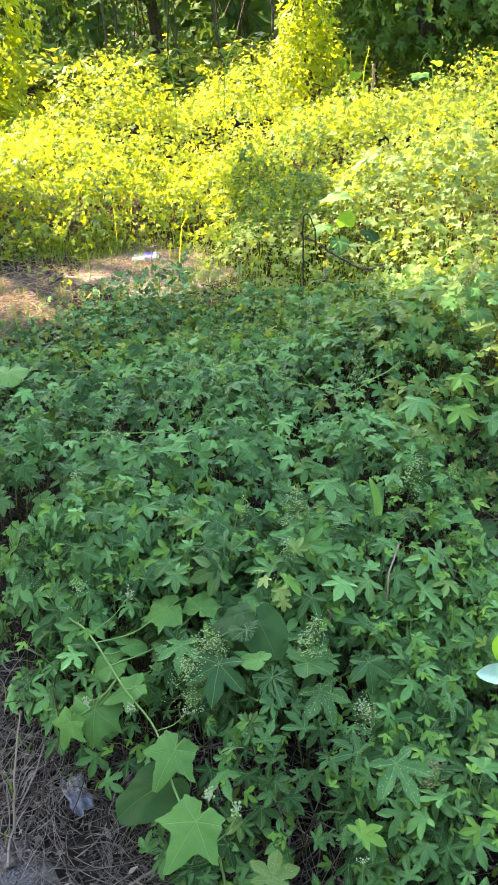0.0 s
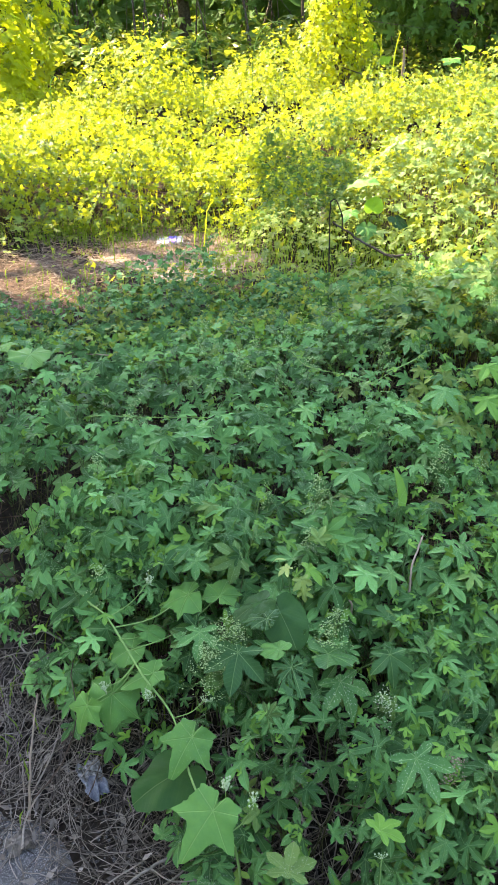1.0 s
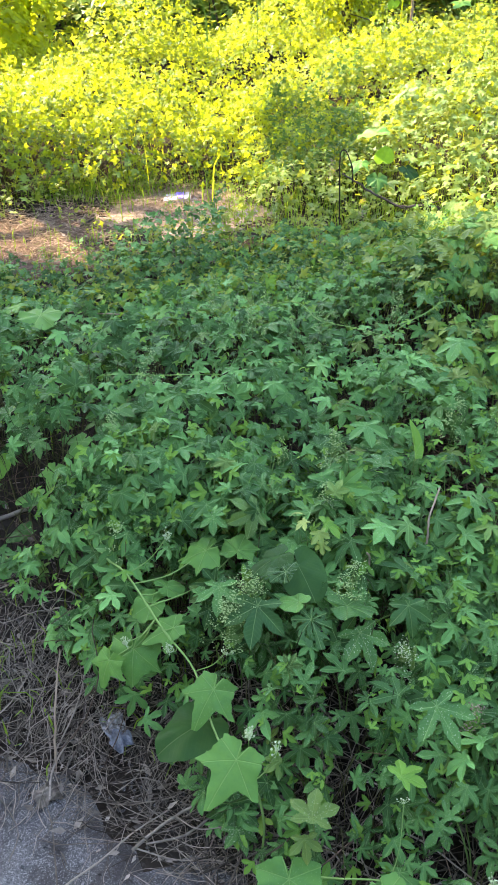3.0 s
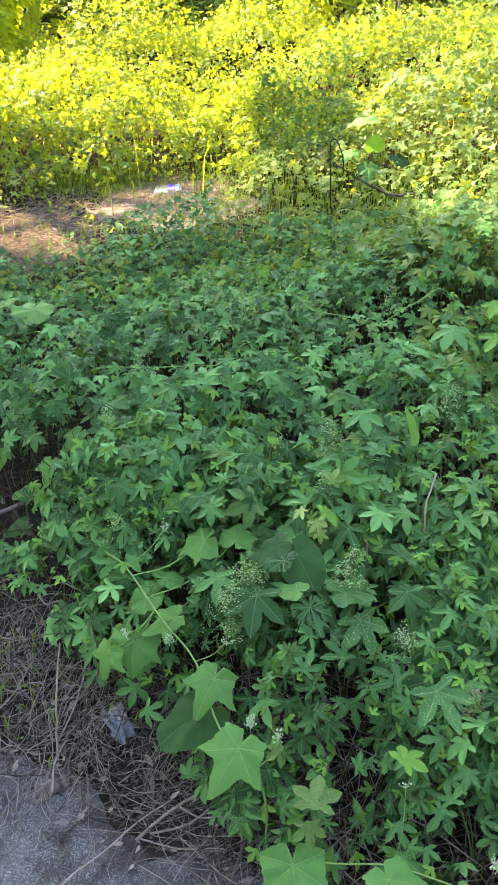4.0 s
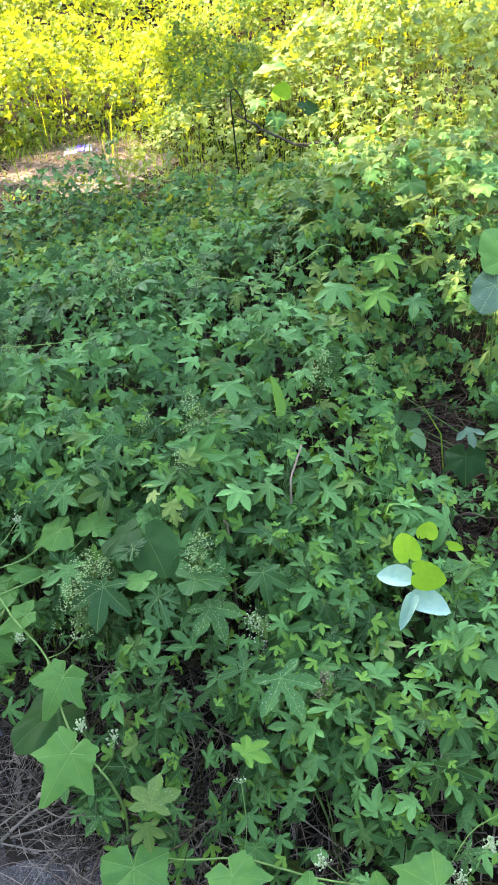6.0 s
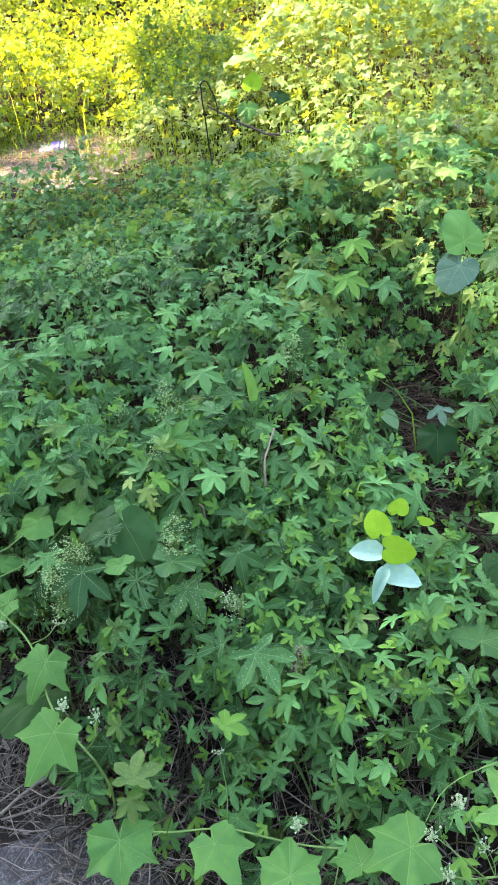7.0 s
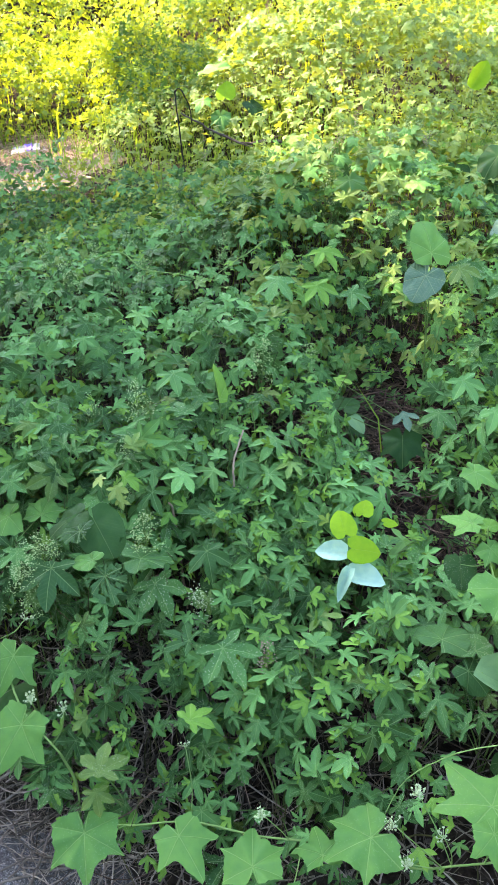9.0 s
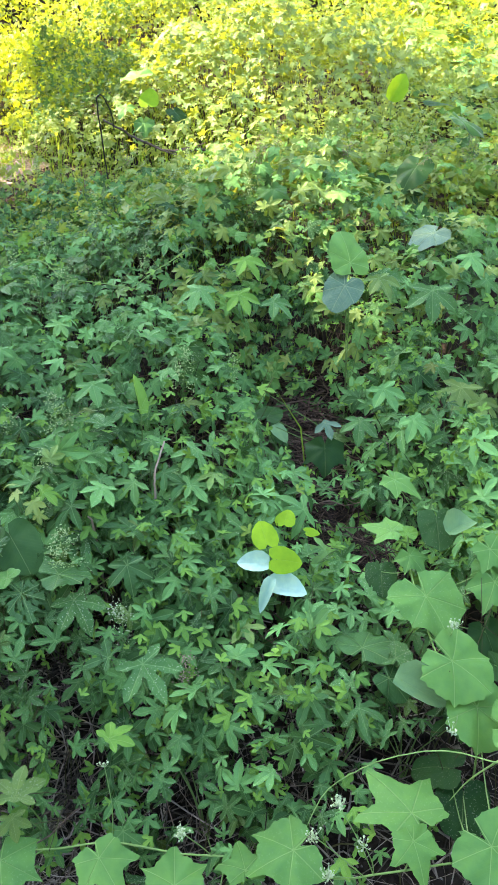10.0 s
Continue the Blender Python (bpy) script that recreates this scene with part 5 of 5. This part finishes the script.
stick("dead_twig", "thin dark twigs lying on shaded ground", [(-1.35, 4.2, gz(-1.35, 4.2) + 0.01), (-1.2, 4.35, 0.12), (-1.05, 4.55, 0.16)], 0.008, 0.004, WIRE)
stick("dead_branch", "grey dead branch lying in the shade", [(-1.10, 1.78, gz(-1.10, 1.78) + 0.01), (-0.80, 1.86, 0.11), (-0.62, 1.93, 0.13), (-0.5, 2.02, 0.10)], 0.008, 0.004, DRY, clear=0.05)
stick("tendril", "long thin pale green tendril arching over leaves", [(1.02, 0.69, gz(1.02, 0.69)), (0.86, 0.72, 0.37), (0.776, 0.732, 0.38), (0.718, 0.775, 0.36), (0.643, 0.786, 0.35), (0.582, 0.802, 0.30), (0.537, 0.810, 0.24), (0.504, 0.800, 0.16)], 0.0014, 0.0008, PALE, [([(0.78, 0.735, 0.38), (0.755, 0.76, 0.30), (0.738, 0.777, 0.22)], 0.0018)])
for pts in ([(-0.42, 3.05, 0.0), (-0.03, 2.69, 0.42), (0.10, 2.52, 0.43), (0.21, 2.46, 0.43), (0.34, 2.45, 0.40)], [(0.75, 2.75, 0.1), (0.55, 2.62, 0.44), (0.42, 2.50, 0.46), (0.30, 2.42, 0.42)], [(-0.60, 2.75, 0.05), (-0.55, 2.25, 0.36), (-0.38, 2.22, 0.38), (-0.22, 2.25, 0.37)]):
    g = gz(pts[0][0], pts[0][1])
    P = bend([(pts[0][0], pts[0][1], g)] + pts[1:], 6)
    t = thing("hop_runner", P[0], "long pale green hop runner trailing over leaves", "vine", "hop runners")
    V, F = tube(P, 0.0022, 0.0012, 5)
    part("stem", fast_mesh("stem", V, F, PALE), t)
    for q in P[6::4]:
        put(t, "young", tuple(q), float(rng.uniform(0, 360)), 10, 0, float(rng.uniform(0.02, 0.032)), int(rng.integers(0, 3)))


# shoots, spikes and yellow leaves that stand above the mound
for pts, r, mat, label in (
        ([(-0.62, 7.0, 0.9), (-0.66, 6.96, 1.10), (-0.62, 6.95, 1.20), (-0.56, 6.95, 1.19)], 0.006, YOUNG, "curled green shoot above the sunny mound"),
        ([(-1.72, 6.65, 0.6), (-1.70, 6.6, 0.84), (-1.66, 6.6, 0.90), (-1.61, 6.6, 0.84)], 0.005, YOUNG, "nodding green shoot beside the sunny mound"),
        ([(0.86, 8.4, 0.7), (0.87, 8.4, 1.0), (0.86, 8.4, 1.14)], 0.009, MOUND, "upright yellow-green flower spike on the mound"),
        ([(0.99, 8.4, 0.7), (1.00, 8.4, 1.0), (1.03, 8.4, 1.16)], 0.009, MOUND, "upright yellow-green flower spike on the mound"),
        ([(1.05, 8.2, 0.6), (1.06, 8.2, 0.9), (1.05, 8.2, 1.04)], 0.022, STRAW, "dry reddish-brown plume on the mound"),
        ([(-0.25, 7.5, 1.0), (-0.16, 7.5, 1.22), (-0.05, 7.5, 1.25), (0.02, 7.5, 1.22)], 0.005, YOUNG, "trailing green shoot above the mound"),
        ([(1.55, 7.9, 0.7), (1.52, 7.9, 1.05), (1.46, 7.9, 1.14), (1.42, 7.9, 1.06)], 0.006, YOUNG, "curled green shoot above the sunny mound")):
    P = bend([(pts[0][0], pts[0][1], gz(pts[0][0], pts[0][1]))] + list(pts), 5)
    t = thing("mound_shoot", P[0], label, "shoot", "shoots above the mound")
    V, F = tube(P, r, r * 0.5, 6)
    part("stem", fast_mesh("stem", V, F, mat, np.zeros((len(V), 2))), t)
bunch("kudzu_plant", "broad yellow sunlit leaves at the wood's edge", "kudzu", (0.85, 8.3), [("kudzu_young", (0.76, 8.3, 1.06), -60, 35, 0, 0.11, 0), ("kudzu_young", (0.90, 8.2, 0.96), -110, 30, 0, 0.10, 1), ("kudzu_young", (0.62, 8.25, 1.16), -140, 20, 0, 0.09, 0)])
bunch("kudzu_plant", "broad yellow and pale sunlit leaves above the mound", "kudzu", (1.6, 7.95), [("kudzu_young", (1.55, 7.9, 1.08), -90, 15, 0, 0.10, 0), ("kudzu_young", (1.57, 7.8, 0.98), 20, 5, 0, 0.10, 1), ("bur", (1.42, 7.9, 0.98), -120, 5, 0, 0.15, 0), ("kudzu_young", (1.95, 7.8, 1.16), 40, 0, 0, 0.12, 0)])


def crumpled(name, c, sx, sy, sz, turn, label, mats, seed, n=14):
    """A crumpled wrapper: a folded, pinched sheet with thickness, in two printed parts."""
    rs = np.random.default_rng(seed)
    t = thing(name, c, label, "litter")
    u = np.linspace(-1, 1, n)
    A, B = np.meshgrid(u, u)
    H = 0.5 * lattice(A * 2.2 + 9, B * 2.2 + 9, seed) + 0.5 * np.abs(lattice(A * 4 + 5, B * 4 + 5, seed + 1)) + 0.3 * (1 - A ** 2)
    ca, sa = math.cos(radians(turn)), math.sin(radians(turn))
    jx, jy = 0.12 * lattice(A * 3 + 2, B * 3 + 2, seed + 2), 0.12 * lattice(A * 3 + 7, B * 3 + 1, seed + 3)
    PX, PY = (A + jx) * sx, (B + jy) * sy
    W = np.stack([c[0] + PX * ca - PY * sa, c[1] + PX * sa + PY * ca, c[2] + np.maximum(H, 0.05) * sz], -1)
    half = [(0, n // 2 + 1), (n // 2, n)]
    for (a, b), mat in zip(half, mats):
        G = W[:, a:b].reshape(-1, 3)
        m = b - a
        I = np.arange(n * m).reshape(n, m)
        q = np.stack([I[:-1, :-1], I[:-1, 1:], I[1:, 1:], I[1:, :-1]], -1).reshape(-1, 4)
        F = np.concatenate([q[:, [0, 1, 2]], q[:, [0, 2, 3]]])
        ob = part("sheet", fast_mesh("sheet", G, F, mat, None, False), t)
        ob.modifiers.new("thickness", "SOLIDIFY").thickness = 0.0012
    return t


def rounded_box(sx, sy, sz, r, bow=0.0):
    """A soft-edged box standing on its base; bow dents its top."""
    bm = bmesh.new()
    bmesh.ops.create_cube(bm, size=1.0)
    bmesh.ops.scale(bm, vec=(sx, sy, sz), verts=bm.verts)
    bmesh.ops.translate(bm, vec=(0, 0, sz / 2), verts=bm.verts)
    bmesh.ops.bevel(bm, geom=list(bm.edges), offset=r, segments=3, affect="EDGES", profile=0.6)
    bmesh.ops.triangulate(bm, faces=bm.faces)
    bmesh.ops.subdivide_edges(bm, edges=bm.edges, cuts=2, use_grid_fill=True)
    for v in bm.verts:
        v.co.z -= bow * max(0.0, v.co.z / sz) * math.cos(v.co.x / sx * 3.0) * (1 + 0.6 * math.sin(v.co.y / sy * 7))
        v.co.x *= 1 - 0.10 * v.co.z / sz
    return bm


def tub(place, turn):
    """A squashed plastic tub with a printed label across its front and top."""
    t = thing("plastic_tub", place, "squashed white plastic tub with purple label on dry soil", "litter")
    for name, size, mat, off in (("shell", (0.160, 0.10, 0.045), FILM, (0, 0, 0)), ("label", (0.050, 0.106, 0.050), PURPLE, (0.020, 0.0, 0.003)), ("rim", (0.168, 0.108, 0.007), FILM, (0, 0, 0.031))):
        bm = rounded_box(*size, 0.004 if name == "rim" else 0.010, 0.0 if name == "rim" else 0.010)
        bmesh.ops.translate(bm, vec=off, verts=bm.verts)
        bmesh.ops.transform(bm, matrix=pose(*place, 4, -5, turn), verts=bm.verts)
        me = bpy.data.meshes.new(name)
        bm.to_mesh(me)
        bm.free()
        me.materials.append(mat)
        part(name, me, t, "purple printed label" if name == "label" else "")


tub((-0.645, 4.95, gz(-0.645, 4.95) - 0.004), 6)
crumpled("plastic_wrapper", (-0.55, 4.93, gz(-0.55, 4.93) + 0.012), 0.03, 0.03, 0.03, 40, "small white plastic scrap on straw", (FILM, FILM), 8)
crumpled("paper_wrapper", (-0.372, 1.262, gz(-0.372, 1.262) + 0.026), 0.050, 0.024, 0.024, 118, "dirty crumpled wrapper with blue print among dead stalks", (BLUE, DINGY), 11)
crumpled("dead_leaf_scrap", (-0.50, 1.13, gz(-0.5, 1.13) + 0.008), 0.03, 0.022, 0.016, 30, "curled grey dead leaf beside the road", (DRY, DRY), 14)


# hop shoots of the near stretch, each leaf a part
for i in range(76):
    x, y = one_place(-0.45, 0.95, 0.78, 1.75, 0.15)
    h, z = float(canopy(x, y)), float(ground_z(x, y))
    lv = []
    for j in range(7):
        a = rng.uniform(0, 360)
        d, f = rng.uniform(0.02, 0.10), 1.08 - 0.11 * j + rng.normal(0, 0.04)
        kind = "young" if j == 0 else ("hop_wide" if rng.uniform() < 0.3 else "hop")
        if not open_to(np.array([[x + d * math.cos(radians(a)), y + d * math.sin(radians(a)), z + h * f]]))[0]:
            continue
        lv.append((kind, (x + d * math.cos(radians(a)), y + d * math.sin(radians(a)), z + h * f), a + rng.normal(0, 25), rng.uniform(0, 30), rng.normal(0, 12), rng.uniform(0.018, 0.032) if j == 0 else 0.024 + 0.046 * rng.beta(1.1, 2.0), int(rng.integers(0, 6))))
    if len(lv) < 3:
        continue
    tagged(bunch("hop_plant", "green hop shoot with five-lobed toothed leaves", "hop", (x, y), lv, clear=False), group="hop shoots beside the road")


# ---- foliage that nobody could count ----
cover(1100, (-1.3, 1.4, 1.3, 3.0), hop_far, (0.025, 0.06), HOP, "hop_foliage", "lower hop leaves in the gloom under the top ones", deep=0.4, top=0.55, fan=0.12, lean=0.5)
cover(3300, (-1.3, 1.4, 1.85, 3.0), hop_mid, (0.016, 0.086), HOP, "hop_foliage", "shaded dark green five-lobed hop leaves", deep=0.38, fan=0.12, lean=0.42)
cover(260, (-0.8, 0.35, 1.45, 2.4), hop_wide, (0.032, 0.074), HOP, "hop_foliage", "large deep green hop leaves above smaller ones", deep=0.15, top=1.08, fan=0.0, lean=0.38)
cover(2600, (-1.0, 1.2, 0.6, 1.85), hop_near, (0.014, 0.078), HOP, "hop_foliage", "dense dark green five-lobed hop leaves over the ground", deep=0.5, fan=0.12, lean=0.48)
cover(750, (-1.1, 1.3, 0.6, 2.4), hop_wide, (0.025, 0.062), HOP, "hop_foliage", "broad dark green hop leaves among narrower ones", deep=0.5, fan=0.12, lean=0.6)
cover(1300, (-1.3, 1.4, 1.85, 3.0), tri_mid, (0.014, 0.042), YOUNG, "young_foliage", "small bright three-lobed shoots among shaded hops", deep=0.6, fan=0.12, top=1.06, lean=0.6)
cover(1500, (-1.0, 1.2, 0.6, 1.85), tri_near, (0.014, 0.044), YOUNG, "young_foliage", "small bright green three-lobed shoots among hops", deep=0.6, fan=0.12, top=1.06, lean=0.6)
cover(420, (0.42, 1.5, 2.15, 3.3), hop_wide, (0.035, 0.085), DAPPLE, "hop_foliage", "broad hop leaves coloured light for dappled sun", deep=0.25, top=1.08, lean=0.42)
cover(260, (0.55, 1.5, 2.2, 3.3), bur, (0.03, 0.075), BUR, "vine_foliage", "pale angular vine leaves in dappled light", deep=0.3, top=1.1, lean=0.45)
mid = (-2.3, 2.4, 3.0, 3.9)
cover(1800, (-2.3, 0.9, 3.0, 3.9), hop_far, (0.03, 0.065), HOP, "hop_foliage", "lower hop leaves in gloom under shaded weeds", deep=0.5, top=0.7, fan=0.1)
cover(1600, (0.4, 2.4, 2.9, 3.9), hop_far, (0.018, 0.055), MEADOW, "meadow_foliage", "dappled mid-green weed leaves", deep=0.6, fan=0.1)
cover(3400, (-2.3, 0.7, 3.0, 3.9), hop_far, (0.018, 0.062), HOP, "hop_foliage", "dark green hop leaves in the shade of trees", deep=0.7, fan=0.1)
cover(3800, mid, tri_far, (0.010, 0.036), YOUNG, "young_foliage", "small bright green weed leaves among hops", deep=0.6, top=1.10, lean=0.7, fan=0.1, least=0.03)
cover(700, (0.45, 1.15, 1.2, 2.6), tri_near, (0.010, 0.028), YOUNG, "young_foliage", "small low shoots creeping over dead stalks", deep=0.3, top=1.1, least=0.0)
cover(500, (-1.25, -0.3, 3.4, 4.15), tri_far, (0.014, 0.040), HOP, "hop_foliage", "low green weeds dotted over bare soil", deep=0.3, top=1.6, least=0.0)
edge, foot, beside = (-2.6, 2.7, 3.2, 4.95), (-2.7, -0.05, 4.95, 6.2), (-0.05, 2.9, 4.95, 6.2)
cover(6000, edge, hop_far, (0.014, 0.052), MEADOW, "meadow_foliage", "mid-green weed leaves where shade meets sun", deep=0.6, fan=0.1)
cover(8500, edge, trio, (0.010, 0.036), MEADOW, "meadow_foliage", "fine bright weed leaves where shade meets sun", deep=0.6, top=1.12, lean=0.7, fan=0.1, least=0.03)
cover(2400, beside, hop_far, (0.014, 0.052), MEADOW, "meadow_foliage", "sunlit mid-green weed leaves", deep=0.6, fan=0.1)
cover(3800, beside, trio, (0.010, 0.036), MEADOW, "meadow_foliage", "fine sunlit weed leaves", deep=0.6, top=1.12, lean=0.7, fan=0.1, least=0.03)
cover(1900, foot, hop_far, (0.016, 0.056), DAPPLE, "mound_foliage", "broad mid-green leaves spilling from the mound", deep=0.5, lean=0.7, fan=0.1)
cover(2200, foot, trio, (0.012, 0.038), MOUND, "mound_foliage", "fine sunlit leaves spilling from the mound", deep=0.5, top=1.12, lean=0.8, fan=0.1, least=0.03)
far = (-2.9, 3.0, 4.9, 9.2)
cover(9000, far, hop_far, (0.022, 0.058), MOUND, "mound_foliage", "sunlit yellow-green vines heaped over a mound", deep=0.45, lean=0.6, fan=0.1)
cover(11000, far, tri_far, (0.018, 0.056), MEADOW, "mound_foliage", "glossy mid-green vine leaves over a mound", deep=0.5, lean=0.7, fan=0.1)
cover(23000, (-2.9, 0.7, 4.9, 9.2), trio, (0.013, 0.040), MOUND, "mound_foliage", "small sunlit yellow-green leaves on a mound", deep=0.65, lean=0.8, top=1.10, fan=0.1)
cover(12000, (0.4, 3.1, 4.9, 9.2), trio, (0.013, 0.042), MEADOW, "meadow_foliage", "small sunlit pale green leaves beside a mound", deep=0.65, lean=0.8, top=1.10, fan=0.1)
cover(1300, (-0.15, 0.46, 4.6, 6.1), trio, (0.018, 0.046), WOOD_LEAF, "weed_foliage", "deep green leaves in the mound's hollow", deep=0.5, top=1.12, lean=0.6)
cover(2200, (0.3, 2.6, 3.1, 5.4), hop_far, (0.018, 0.062), DAPPLE, "hop_foliage", "hop leaves toned mid-green for sunlight among weeds", deep=0.3, top=1.12, lean=0.5)
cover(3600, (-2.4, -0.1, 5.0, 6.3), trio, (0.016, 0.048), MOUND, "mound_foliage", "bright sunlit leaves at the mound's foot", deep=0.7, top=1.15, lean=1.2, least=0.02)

# weeds all round the plot and across the road
def surround(n, x0, x1, y0, y1, size, mat, label, gap=None):
    x, y = rng.uniform(x0, x1, n), rng.uniform(y0, y1, n)
    if gap is None:
        ok = (y > road_edge(x) + 0.15) & ((np.abs(x) > 1.25 + 0.16 * np.clip(y - 0.6, 0, 20)) | (y > 9.0))
        h = 0.35 + 0.10 * lattice(x * 1.7, y * 1.7, 51) + 0.45 * step_up(y, 5, 8) * (0.6 + 0.5 * lattice(x * 0.9, y * 0.9, 52))
    else:
        ok = y < gap + 0.2 * lattice(x * 2, y * 0, 53)
        h = 0.40 + 0.15 * lattice(x * 1.7, y * 1.7, 51)
    x, y, h = x[ok], y[ok], h[ok] * (1 - 0.75 * rng.beta(1.0, 2.0, int(ok.sum())))
    nrm = np.column_stack([rng.normal(0, 0.45, (len(x), 2)), np.ones(len(x))])
    V, F, U = scatter(trio + rhomb, np.column_stack([x, y, ground_z(x, y) + h]), nrm, rng.uniform(0, 6.28, len(x)), rng.uniform(*size, len(x)))
    tagged(new("weed_foliage", fast_mesh("weed_foliage", V, F, mat, U)), label, "foliage", kind="stuff")


surround(16000, -8.5, 8.5, 0.6, 6.0, (0.06, 0.13), HOP, "green weeds spreading over the plot beside the road")
surround(16000, -8.5, 8.5, 5.0, 13.5, (0.07, 0.15), MEADOW, "sunlit yellow-green weeds spreading towards the wood")
surround(7000, -10, 10, -9.0, -4.2, (0.08, 0.16), HOP, "green weeds on the verge across the road", gap=-4.6)
